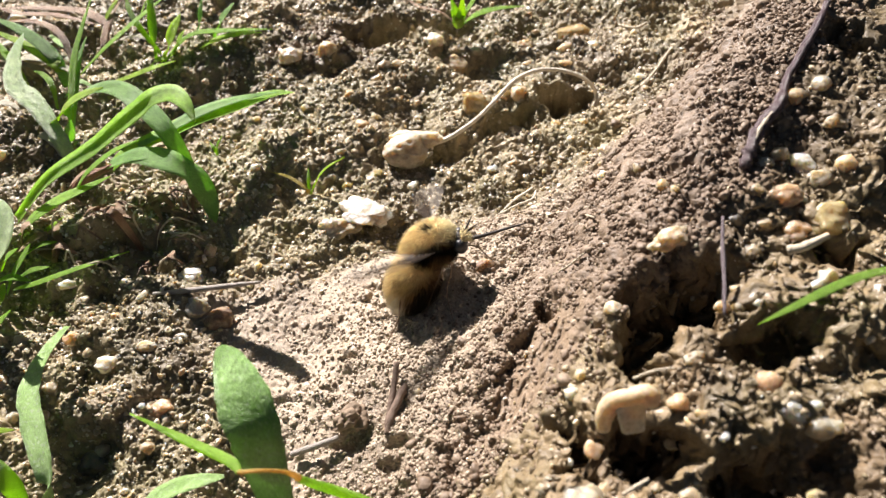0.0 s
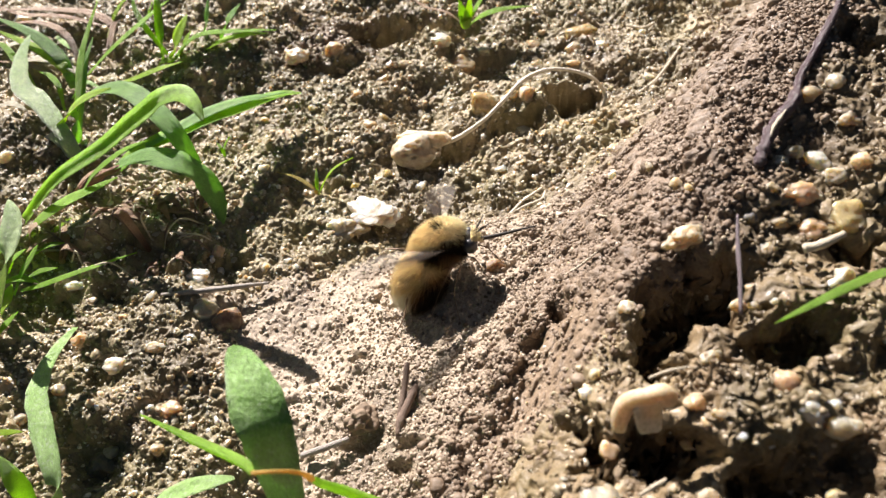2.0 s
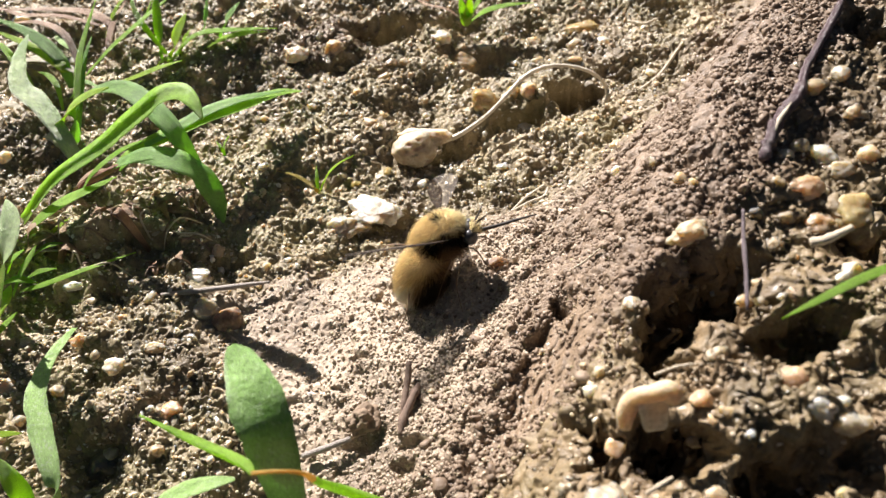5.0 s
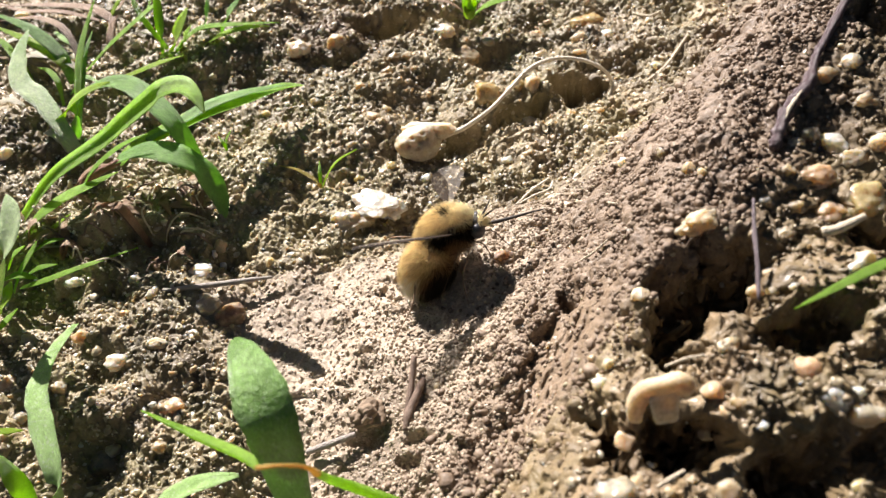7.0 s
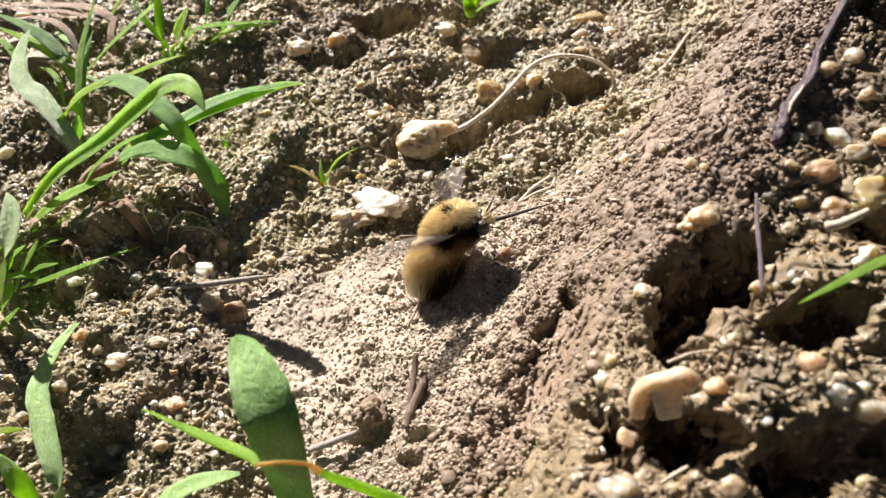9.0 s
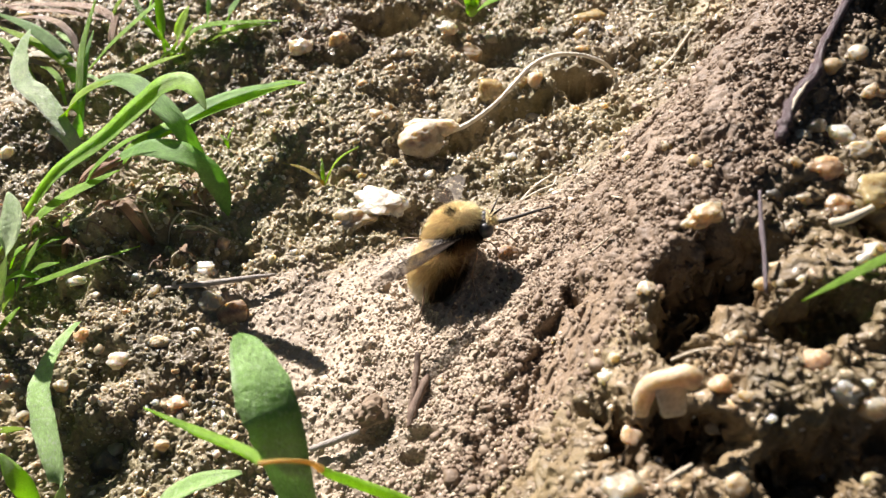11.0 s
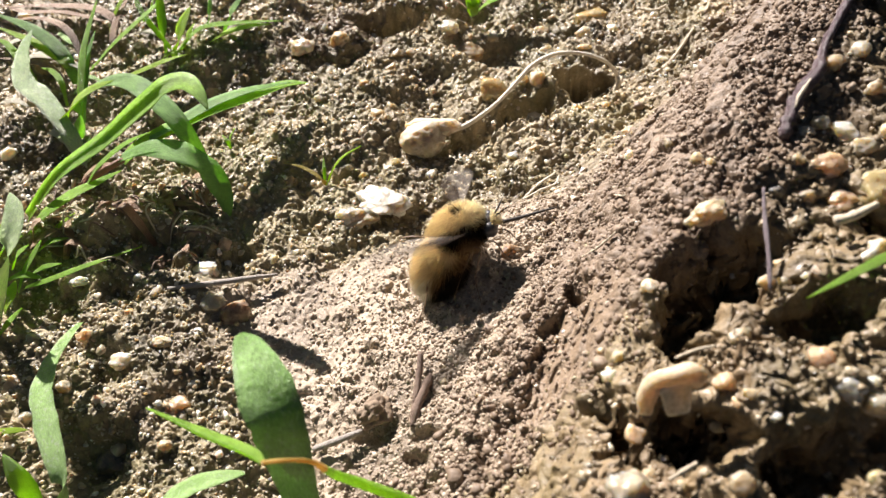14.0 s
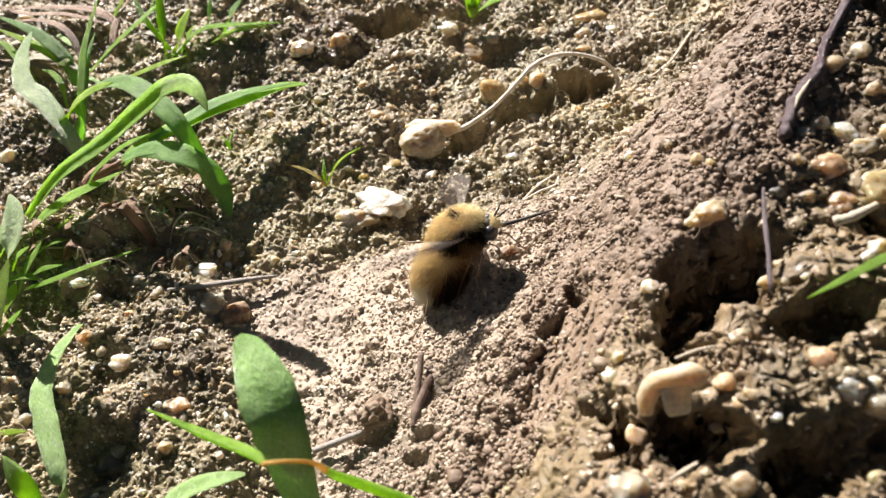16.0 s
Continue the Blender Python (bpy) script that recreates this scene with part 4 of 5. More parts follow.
back = plant("grass_plant", (-40.0, 41.7), "short tuft of bright green grass", "grass plant", "grass on the soil")
grown(back, "blade", [(-40.7, 41.8, -0.1), (-39.9, 42.5, 4.0), (-39.8, 45.4, 7.0), (-39.9, 48.2, 9.0)], 1.2, GREEN, n=22)
grown(back, "blade", [(-39.6, 42.2, -0.1), (-38.1, 42.1, 2.5), (-36.8, 43.5, 4.5), (-35.6, 45.3, 6.0)], 2.1, BRIGHT, "broad bright young blade", n=22, peak=0.5)
grown(back, "blade", [(-38.6, 43.1, -0.1), (-37.0, 43.3, 2.0), (-35.7, 44.6, 3.5)], 1.2, BRIGHT, n=18)
grown(back, "blade", [(-39.5, 41.6, -0.1), (-35.1, 44.3, 2.5), (-28.7, 44.2, 3.0), (-22.4, 45.2, 2.0)], 1.1, GREEN, n=24)
grown(back, "blade", [(-35.4, 43.8, -0.1), (-30.7, 43.5, 2.0), (-27.1, 43.8, 2.5), (-23.9, 44.6, 2.0)], 1.3, BRIGHT, n=22)
grown(back, "blade", [(-35.3, 46.9, -0.1), (-33.7, 47.1, 3.0), (-32.8, 49.4, 6.0)], 0.9, BLUISH, n=18)
grown(back, "blade", [(-32.1, 46.8, -0.1), (-30.3, 46.7, 3.0), (-27.9, 48.6, 5.0)], 1.6, BLUISH, n=18)
grown(back, "blade", [(-40.2, 43.4, -0.1), (-42.6, 45.6, 3.0), (-44.6, 48.8, 5.0), (-45.2, 51.9, 6.0)], 0.7, GREEN, n=18)
grown(back, "blade", [(-41.6, 40.8, -0.1), (-40.1, 40.6, 1.2), (-37.5, 40.3, 1.6)], 1.0, BRIGHT, n=14)

for q, w, mat in ((((-60.4, 38.3, -0.1), (-61.5, 39.9, 2.0), (-64.9, 44.4, 3.0), (-67.3, 46.2, 3.0)), 0.9, GREEN), (((-51.2, 49.4, -0.1), (-49.4, 50.0, 2.5), (-47.8, 52.2, 4.0), (-45.5, 54.2, 5.0)), 0.8, BRIGHT),
                  (((-54.3, 32.5, -0.1), (-54.4, 34.5, 2.5), (-56.2, 36.9, 3.0), (-58.4, 38.6, 2.5)), 0.7, GREEN), (((-59.8, 50.6, -0.1), (-56.2, 45.9, 1.5), (-53.2, 43.7, 1.2)), 0.7, PALE),
                  (((-46.1, 51.6, -0.1), (-44.2, 51.5, 2.0), (-42.8, 52.2, 4.0)), 0.8, GREEN), (((-53.8, 35.1, -0.1), (-50.5, 34.7, 3.0), (-47.5, 33.0, 3.0)), 0.7, PALE)):
    grown(mid, "blade", list(q), w, mat, n=18)

dead = plant("dry_grass", (-50.1, 46.4), "dry reddish brown grass blades lying flat", "dry grass")
grown(dead, "blade", [(-49.4, 47.9, 0.2), (-49.3, 49.0, 2.2), (-53.1, 51.7, 3.0), (-60.0, 53.5, 3.0), (-69.6, 54.6, 3.0)], 1.2, DRY, n=26)
grown(dead, "blade", [(-49.4, 43.8, 0.1), (-49.2, 45.5, 1.6), (-48.8, 49.1, 2.6), (-47.3, 53.6, 3.5)], 1.0, DRY, n=20)
grown(dead, "blade", [(-52.5, 52.0, 0.3), (-58.8, 53.6, 1.5), (-65.7, 54.9, 1.5), (-71.3, 58.3, 1.5)], 0.8, DRY, n=22)

BLEACHED_LEAF = leaf_material("bleached_dry_leaf", (0.64, 0.59, 0.49), (0.82, 0.78, 0.69), (1.1, 1.1, 0.9), 0.5, 0.35)
for q, w in ((((-65.0, 42.8, 0.2), (-60.8, 43.0, 1.5), (-55.5, 40.4, 2.2), (-51.7, 37.7, 1.6)), 1.3), (((-68.8, 46.8, 0.2), (-64.8, 46.8, 1.8), (-60.3, 46.0, 2.2), (-55.8, 44.1, 1.4)), 1.0),
             (((-55.5, 27.1, 0.1), (-52.1, 24.3, 1.2), (-50.1, 21.8, 1.0), (-48.3, 18.7, 0.4)), 1.5), (((-65.1, 34.1, 0.1), (-62.1, 33.5, 1.0), (-59.5, 32.1, 0.8)), 0.9),
             (((-47.6, 47.8, 0.1), (-44.1, 47.0, 1.2), (-41.1, 45.1, 0.8)), 0.8)):
    grown(dead, "dead_blade", list(q), w, BLEACHED_LEAF, "bleached papery dead blade", n=20, ripple=0.15)

edge = plant("grass_plant", (-54.6, -0.8), "grass tuft with a wide ribbed blade", "grass plant", "grass on the soil")
grown(edge, "blade", [(-53.5, -6.5, 0.5), (-49.6, -5.6, 7.0), (-47.5, -4.6, 11.0), (-46.6, -2.9, 12.5), (-46.7, -0.2, 13.4), (-47.9, 2.6, 13.6)], 2.7, RIBBED, "wide ribbed pale green blade", n=28, peak=0.5, face=(-0.25, 0.25, 1.0))
grown(edge, "blade", [(-52.9, -1.0, -0.1), (-51.4, 0.7, 2.0), (-50.1, 2.9, 3.0), (-49.6, 3.9, 3.5)], 0.8, GREEN, n=18)
grown(edge, "blade", [(-52.2, -0.4, -0.1), (-48.3, -1.1, 1.8), (-43.6, 0.3, 2.2), (-37.9, 3.3, 1.2)], 0.75, GREEN, n=22)
grown(edge, "blade", [(-53.8, -3.8, -0.1), (-52.5, -2.9, 1.5), (-51.9, -1.2, 2.5)], 1.7, BRIGHT, n=16)
grown(edge, "blade", [(-53.7, -7.3, -0.1), (-52.1, -6.6, 1.2), (-50.4, -4.9, 2.0)], 1.0, GREEN, n=16)
grown(edge, "blade", [(-50.6, -19.7, 0.4), (-48.0, -20.3, 1.5), (-46.0, -20.4, 1.6)], 0.6, BRIGHT, n=14)

# extra blades, mostly out of view, added for the shade they cast
grown(edge, "blade", [(-55.3, -4.0, -0.1), (-51.6, -2.7, 7.0), (-49.0, -0.4, 12.0)], 1.3, GREEN, n=18)
grown(edge, "blade", [(-57.2, -2.2, -0.1), (-53.0, -2.8, 5.0), (-50.0, -2.1, 7.0)], 1.0, GREEN, n=18)
grown(edge, "blade", [(-58.3, 3.8, -0.1), (-55.7, 4.2, 5.0), (-52.5, 4.0, 8.0)], 1.1, BRIGHT, n=18)
grown(edge, "blade", [(-62.1, -0.1, -0.1), (-57.2, -0.5, 7.0), (-52.2, -0.9, 10.0)], 1.4, GREEN, n=18)

for foot_, mid_, tip_, w in (((-54.6, 2.7, -0.1), (-53.0, 3.1, 2.0), (-51.6, 4.1, 2.6), 0.9), ((-52.0, 1.3, -0.1), (-49.7, 1.2, 1.4), (-47.6, 1.8, 1.2), 0.8), ((-54.9, 0.9, -0.1), (-51.8, 0.1, 1.8), (-49.6, -0.1, 1.0), 0.9),
                          ((-57.1, 3.7, -0.1), (-54.1, 3.6, 3.2), (-51.8, 4.5, 4.0), 1.2), ((-52.1, 5.0, -0.1), (-49.3, 4.7, 2.0), (-47.1, 5.3, 1.8), 0.8)):
    grown(edge, "blade", [foot_, mid_, tip_], w, GREEN, n=16)

corner = plant("grass_plant", (-45.6, -28.1), "green blade of a low grass plant", "grass plant", "grass on the soil")
grown(corner, "blade", [(-43.1, -28.6, -0.1), (-43.6, -27.5, 2.5), (-44.5, -26.2, 4.0), (-45.7, -24.5, 5.0)], 1.6, GREEN, n=20)

strap = plant("herb", (-40.7, -28.8), "pale hairy strap-shaped leaf bent on the soil", "herb")
grown(strap, "leaf", [(-40.7, -28.8, -0.0), (-39.8, -27.5, 3.6), (-40.9, -24.3, 4.6), (-42.6, -20.3, 4.8), (-43.5, -17.9, 4.6), (-43.7, -14.7, 4.2), (-43.2, -11.4, 3.6), (-42.2, -8.5, 3.0)], 2.0, PALE, "", n=60, peak=0.6, tip=0.35, fold=0.3, ripple=0.1, face=(-0.3, 0.45, 1.0))

herb = plant("herb", (-14.4, -31.8), "young herb with a broad green upright leaf", "herb")
grown(herb, "leaf", [(-13.6, -35.6, 4.0), (-14.3, -33.9, 11.0), (-14.3, -32.1, 18.0), (-14.5, -30.7, 20.6), (-15.4, -28.4, 21.5), (-16.6, -25.9, 21.4), (-18.4, -22.9, 20.4)], 3.6, BROAD, "broad blunt leaf with white specks", n=60, peak=0.6, tip=0.0, blunt=0.55, base=0.5, fold=0.16, thick=0.3, face=(-0.1, -0.5, 0.85), ripple=0.05)
grown(herb, "leaf", [(-22.3, -32.6, 1.0), (-28.2, -30.9, 4.0), (-26.4, -29.7, 5.0), (-23.7, -29.1, 5.2), (-21.5, -28.5, 4.5)], 1.7, PALE, "low pale green leaf", n=24, tip=0.2, face=(-0.1, 0.3, 1.0))

runner = plant("grass_runner", (-5.4, -33.6), "thin green grass runner crossing a broad leaf", "grass")
stalk(runner, "stem", [(-3.3, -34.6, 6.4), (-6.5, -34.0, 10.0), (-9.5, -33.4, 12.5), (-10.4, -34.1, 16.0), (-10.9, -34.8, 19.5)], [0.5, 0.5, 0.45, 0.4, 0.3], GREEN, "", n=26)
# the lit highlight on this stretch is put into its yellow-orange colour
stalk(runner, "stem", [(-10.9, -34.8, 19.5), (-11.2, -35.4, 22.5), (-12.5, -35.9, 24.5), (-14.6, -35.5, 23.5)], [0.3, 0.17, 0.15, 0.18], ORANGE, "yellow-orange thin stretch, brightened in colour as a highlight", n=22)
stalk(runner, "stem", [(-14.6, -35.5, 23.5), (-15.7, -33.9, 21.0), (-17.5, -32.3, 19.0), (-22.0, -29.2, 16.0), (-28.4, -25.0, 13.0)], [0.2, 0.42, 0.45, 0.42, 0.08], GREEN, "", n=26)

lone = plant("grass_sprig", (36.1, -24.2), "single green grass blade leaning over the bank", "grass")
grown(lone, "blade", [(38.8, -23.4, 25.8), (34.6, -25.0, 27.5), (31.9, -25.8, 27.2), (28.9, -26.7, 26.3), (26.4, -27.3, 25.2)], 0.62, GREEN, "", n=24, tip=0.02, base=0.9)

sprout = plant("seedling", (-15.3, 12.0), "tiny seedling with a yellow and a green leaf", "seedling")
grown(sprout, "leaf", [(-15.3, 11.8, -0.1), (-15.8, 11.9, 1.2), (-18.0, 13.5, 1.8), (-20.8, 15.3, 1.2)], 0.55, YELLOW, "yellow leaf", n=18, face=(-0.3, 0.6, 1.0))
grown(sprout, "leaf", [(-15.2, 11.8, -0.1), (-13.9, 12.7, 2.0), (-12.3, 13.8, 3.0), (-10.1, 14.9, 3.4)], 0.7, BRIGHT, "bright green leaf", n=18, face=(-0.3, 0.6, 1.0))
grown(sprout, "leaf", [(-15.3, 11.8, -0.1), (-15.2, 12.8, 1.5), (-15.2, 14.4, 2.4)], 0.4, GREEN, n=14)

tuft = plant("grass_plant", (7.7, 45.0), "small green grass tuft with one reddish blade", "grass plant", "grass on the soil")
for i, (q, w, mat) in enumerate(((((7.1, 44.2, 3.0), (6.1, 44.4, 7.0)), 1.3, GREEN), (((8.0, 44.1, 3.5), (8.4, 44.0, 8.0)), 1.5, BRIGHT), (((8.7, 44.3, 3.0), (10.8, 45.2, 6.0)), 1.3, GREEN))):
    grown(tuft, "blade", [(7.7, 45.0, -0.1), *q], w, mat, n=18)
grown(tuft, "blade", [(7.8, 45.1, -0.1), (10.2, 44.6, 2.2), (13.6, 45.3, 2.6), (18.3, 46.7, 1.8)], 1.2, GREEN, n=20)
grown(tuft, "blade", [(7.5, 45.1, -0.1), (4.8, 46.5, 1.8), (1.3, 48.5, 1.8), (-1.1, 52.0, 1.5)], 0.45, DRY, "thin orange dry blade", n=18)
grown(tuft, "blade", [(7.6, 44.7, -0.1), (7.4, 44.1, 2.0), (6.9, 45.1, 3.0)], 1.5, BRIGHT, n=14)

shoot = plant("seedling", (-28.7, 21.0), "thin green shoot beside the grass", "seedling")
grown(shoot, "leaf", [(-28.7, 20.3, -0.1), (-28.4, 20.7, 1.5), (-27.6, 21.5, 2.5)], 0.4, GREEN, n=14)
grown(shoot, "leaf", [(-28.7, 20.3, -0.1), (-29.0, 20.7, 1.0), (-29.7, 21.7, 1.4)], 0.4, GREEN, n=14)


# ---- dry roots under the grass ----
litter = plant("dry_roots", (-39.6, 8.2), "tangle of dry brown roots and dead blades under the grass", "dry roots")
rng = random.Random(12)
for k in range(64):
    px, py = rng.uniform(-12, 9), rng.uniform(-7, 6)
    ang, ln = rng.uniform(0, math.tau), rng.uniform(2.5, 7)
    o = Vector(litter.location) / MM
    pts = []
    for u in (0.0, 0.35, 0.7, 1.0):
        qx, qy = o.x + px + math.cos(ang) * ln * u + rng.uniform(-0.5, 0.5), o.y + py + math.sin(ang) * ln * u * 0.7 + rng.uniform(-0.5, 0.5)
        pts.append((qx - o.x, qy - o.y, ground_at(qx, qy) - o.z + 0.3 + 2.4 * math.sin(u * math.pi) * rng.random()))
    if k % 3:
        rod("root", pts, [0.1, 0.14, 0.12, 0.05], TWIG if k % 2 else STRAW, litter, n=12, sides=6, seed=k)
    else:
        blade("dead_blade", pts, rng.uniform(0.6, 1.3), DRY, litter, n=14)


# ---- sticks and straws ----
def stick(name, pts, radii, mat, label, category="stick", lying=True, lift=0.0, **more):
    """A stick; a lying one is lifted clear of the lumps under it."""
    if lying:
        wide = np.interp(np.linspace(0, 1, len(pts)), np.linspace(0, 1, len(radii)), radii)
        pts = [(x, y, max(z, ground_at(x, y) + 0.7 * r) + lift) for (x, y, z), r in zip(pts, wide)]
    return tagged(rod(name, pts, radii, mat, **more), label, category)


stick("stick", [(-33.6, -3.7, 1.5), (-30.3, -3.8, 1.7), (-25.6, -3.6, 1.7), (-22.9, -3.3, 1.5), (-20.6, -2.9, 1.1)], [0.2, 0.3, 0.34, 0.3, 0.18], GREYTWIG, "straight grey dry stick lying on the soil", lying=False, knobs=0.1, seed=3)
stick("stick", [(29.7, -11.7, 26.1), (30.7, -9.8, 26.5), (32.4, -7.3, 27.0), (34.6, -5.2, 27.4), (36.2, -2.2, 27.7), (37.8, -0.1, 28.1), (41.4, 4.7, 28.9), (43.5, 8.0, 29.3)], [0.5, 0.62, 0.6, 0.55, 0.36, 0.4, 0.38, 0.36], PURPLE, "dark purple-brown bent stick on the bank", n=60, sides=10, knobs=0.22, seed=4)
stick("straw", [(31.2, -9.3, 27.3), (31.7, -8.4, 27.6), (32.6, -7.4, 27.8), (33.3, -6.6, 27.9)], [0.06, 0.2, 0.17, 0.06], STRAW, "pale flake of bark on a dark stick", "straw", knobs=0.2, seed=24)
stick("stick", [(26.5, -16.6, 25.6), (25.8, -19.3, 25.3), (25.1, -22.5, 25.1), (24.3, -25.9, 24.6)], [0.12, 0.2, 0.2, 0.15], VIOLET, "thin grey-violet stick on the bank", knobs=0.12, seed=5)
stick("stick", [(30.9, -20.6, 25.5), (32.2, -20.6, 25.9), (34.4, -19.8, 26.1)], [0.4, 0.42, 0.3], STRAW, "short pale stick on the bank", knobs=0.12, seed=6)
stick("twig", [(-5.1, -25.3, 4.0), (-4.7, -23.1, 5.2), (-4.2, -20.7, 5.8), (-3.8, -18.1, 6.2)], [0.3, 0.36, 0.34, 0.3], TWIG, "short brown twig standing in the sand", "twig", lying=False, knobs=0.1, seed=7)
stick("twig", [(-5.1, -25.6, 4.3), (-4.6, -23.8, 5.3), (-3.5, -21.5, 5.5), (-3.0, -20.3, 5.2)], [0.3, 0.5, 0.5, 0.25], TWIG, "broken brown twig lying in the sand", "twig", knobs=0.12, seed=8)
stick("straw", [(9.6, 3.6, 0), (11.8, 6.0, 0), (14.4, 8.2, 0)], [0.13, 0.19, 0.14], BLEACHED, "thin forked pale straw", "straw", lift=0.5, seed=9)
stick("straw", [(9.8, 3.5, 0), (12.0, 4.6, 0), (14.0, 5.8, 0), (14.8, 7.6, 0)], [0.1, 0.15, 0.15, 0.09], BLEACHED, "thin pale straw on crumbly soil", "straw", lift=0.5, seed=10)
stick("straw", [(-15.4, -25.8, 2.2), (-12.7, -25.6, 3.4), (-10.3, -24.8, 3.3)], [0.3, 0.36, 0.3], GREYTWIG, "short grey straw beside a leaf", "straw", knobs=0.1, seed=11)
stick("straw", [(13.8, -38.8, 21.8), (14.7, -38.5, 22.4), (15.8, -38.0, 22.4)], [0.14, 0.2, 0.14], STRAW, "pale straw beside the cream stone", "straw", seed=12)
stick("straw", [(30.9, 26.1, 0.4), (34.7, 28.9, 0.8), (38.8, 33.4, 0.6)], [0.2, 0.25, 0.2], STRAW, "faint dry straw on the soil", "straw", seed=13)
stick("straw", [(32.8, 42.3, 0.2), (35.1, 40.9, 0.5), (37.3, 42.1, 0.4)], [0.2, 0.28, 0.2], STRAW, "bent dry straw on dark soil", "straw", seed=14)
stick("straw", [(15.2, 0.7, 0), (16.8, -2.8, 0), (17.6, -9.3, 17.4)], [0.1, 0.12, 0.1], STRAW, "hair-thin straw on crumbly soil", "straw", seed=15)
stick("straw", [(13.1, -13.2, 13.3), (14.4, -13.7, 15.5), (15.8, -13.5, 17.2)], [0.1, 0.13, 0.1], STRAW, "hair-thin straw on the bank's face", "straw", seed=16)
stick("straw", [(16.3, -29.9, 22.6), (17.8, -29.7, 23.2), (19.3, -29.6, 23.4)], [0.12, 0.14, 0.1], STRAW, "thin straw on the bank", "straw", seed=17)
stick("dry_stalk", [(0.6, 18.2, 0.9), (3.6, 19.2, 0.9), (5.7, 19.8, 1.7), (8.5, 21.1, 2.9), (11.3, 23.3, 4.1), (14.0, 25.8, 4.9), (17.3, 27.4, 5.1), (20.9, 27.3, 4.9), (24.0, 26.3, 4.1), (25.7, 25.3, 2.5), (26.2, 25.0, 0.1)],
      [0.3, 0.34, 0.32, 0.28, 0.30, 0.33, 0.29, 0.28, 0.28, 0.28, 0.26], BLEACHED, "pale dry stalk curled in a loop above the soil", "dry stalk", lying=False, n=60, knobs=0.07, seed=18)
stick("dry_stalk", [(25.9, 25.3, 1.4), (26.2, 24.2, 2.2), (25.4, 23.3, 1.4), (25.2, 23.1, 0.3)], [0.2, 0.4, 0.36, 0.1], STRAW, "withered end of a dry stalk", "dry stalk", lying=False, knobs=0.25, seed=19)


# ---- loose grains ----
def grains(name, label, mat, count, lo, hi, weight, seed, detail=1, sink=0.25):
    """Many loose grains on the ground, one mesh; weight says how likely a spot is."""
    rng = np.random.RandomState(seed)
    xs, ys = np.zeros(0), np.zeros(0)
    while len(xs) < count:
        y = -45 + 110 * rng.rand(count * 2) ** 1.35
        x = rng.uniform(-1, 1, count * 2) * 82
        keep = (x > -50 - 0.27 * (y + 27)) & (x < 46 + 0.1 * y)
        keep &= rng.rand(count * 2) < weight(x, y)
        xs, ys = np.concatenate([xs, x[keep]]), np.concatenate([ys, y[keep]])
    xs, ys = xs[:count], ys[:count]
    v, f = ball(detail)
    f = np.array(f)
    r = lo + (hi - lo) * rng.rand(count) ** 2.6
    stretch = rng.uniform(0.5, 1.2, (count, 1, 3))
    jag = 1 + (0.17 if lo < 0.2 else 0.26) * rng.normal(size=(count, len(v), 1)).clip(-1.6, 1.6) * (1 if detail == 1 else 0.8)
    ang = rng.uniform(0, 2 * math.pi, count)
    c, s = np.cos(ang)[:, None], np.sin(ang)[:, None]
    p = v[None] * stretch * jag * r[:, None, None]
    px, py = p[..., 0] * c - p[..., 1] * s, p[..., 0] * s + p[..., 1] * c
    z = full_height(xs, ys) + r * (0.5 - sink)
    co = np.stack([px + xs[:, None], py + ys[:, None], p[..., 2] + z[:, None]], 2).reshape(-1, 3) * MM
    fs = (f[None] + (np.arange(count) * len(v))[:, None, None]).reshape(-1, 3)
    me = bpy.data.meshes.new(name)
    me.vertices.add(len(co))
    me.vertices.foreach_set("co", co.ravel())
    me.loops.add(fs.size)
    me.loops.foreach_set("vertex_index", fs.ravel().astype(np.int32))
    me.polygons.add(len(fs))
    me.polygons.foreach_set("loop_start", np.arange(0, fs.size, 3, dtype=np.int32))
    me.polygons.foreach_set("use_smooth", np.full(len(fs), detail > 1 or "crumbs" in name))
    me.update(calc_edges=True)
    me.materials.append(mat)
    return tagged(new(name, me), label, name.replace("_", " "), kind="stuff")


def in_dark(x, y):
    a, b, c = zones(x, y)
    return (1 - a) * (1 - b) * (1 - 0.93 * c)


def on_top(x, y):
    a, b, c = zones(x, y)
    return c * (1 - a) * (1 - b)


def in_sand(x, y):
    a, b, _ = zones(x, y)
    return a * (1 - 0.8 * b) * (0.22 + 0.78 * sig((x + 6 - 0.3 * (y + 15)) / 3))


def in_bank(x, y):
    return zones(x, y)[1] * (1 - 0.9 * smooth_face(x, y)) * (0.5 + 0.5 * np.exp(-(bank_side(x, y) / 5.0) ** 2))


grains("quartz_sand", "glinting quartz grains scattered on dark soil", QUARTZ, 21000, 0.07, 0.3, lambda x, y: in_dark(x, y) + 0.02, 61)
grains("coarse_sand", "rounded coarse grains on dark soil", QUARTZ, 1600, 0.26, 0.6, lambda x, y: in_dark(x, y) + 0.06 * on_top(x, y), 62, 2, 0.4)
grains("soil_crumbs", "dark crumbs of damp sandy soil", CRUMB_DARK, 14000, 0.08, 0.34, in_dark, 63)
grains("earth_crumbs", "dark brown crumbs on the bank top", CRUMB_TOP, 5200, 0.08, 0.36, on_top, 64, 1, 0.45)
grains("sand_crumbs", "pale crumbs of dry loose sand", CRUMB_SAND, 11000, 0.08, 0.32, in_sand, 65, 1, 0.4)
grains("bank_crumbs", "brown crumbs on the bank's face", CRUMB_BROWN, 17500, 0.1, 0.38, in_bank, 66, 1, 0.4)
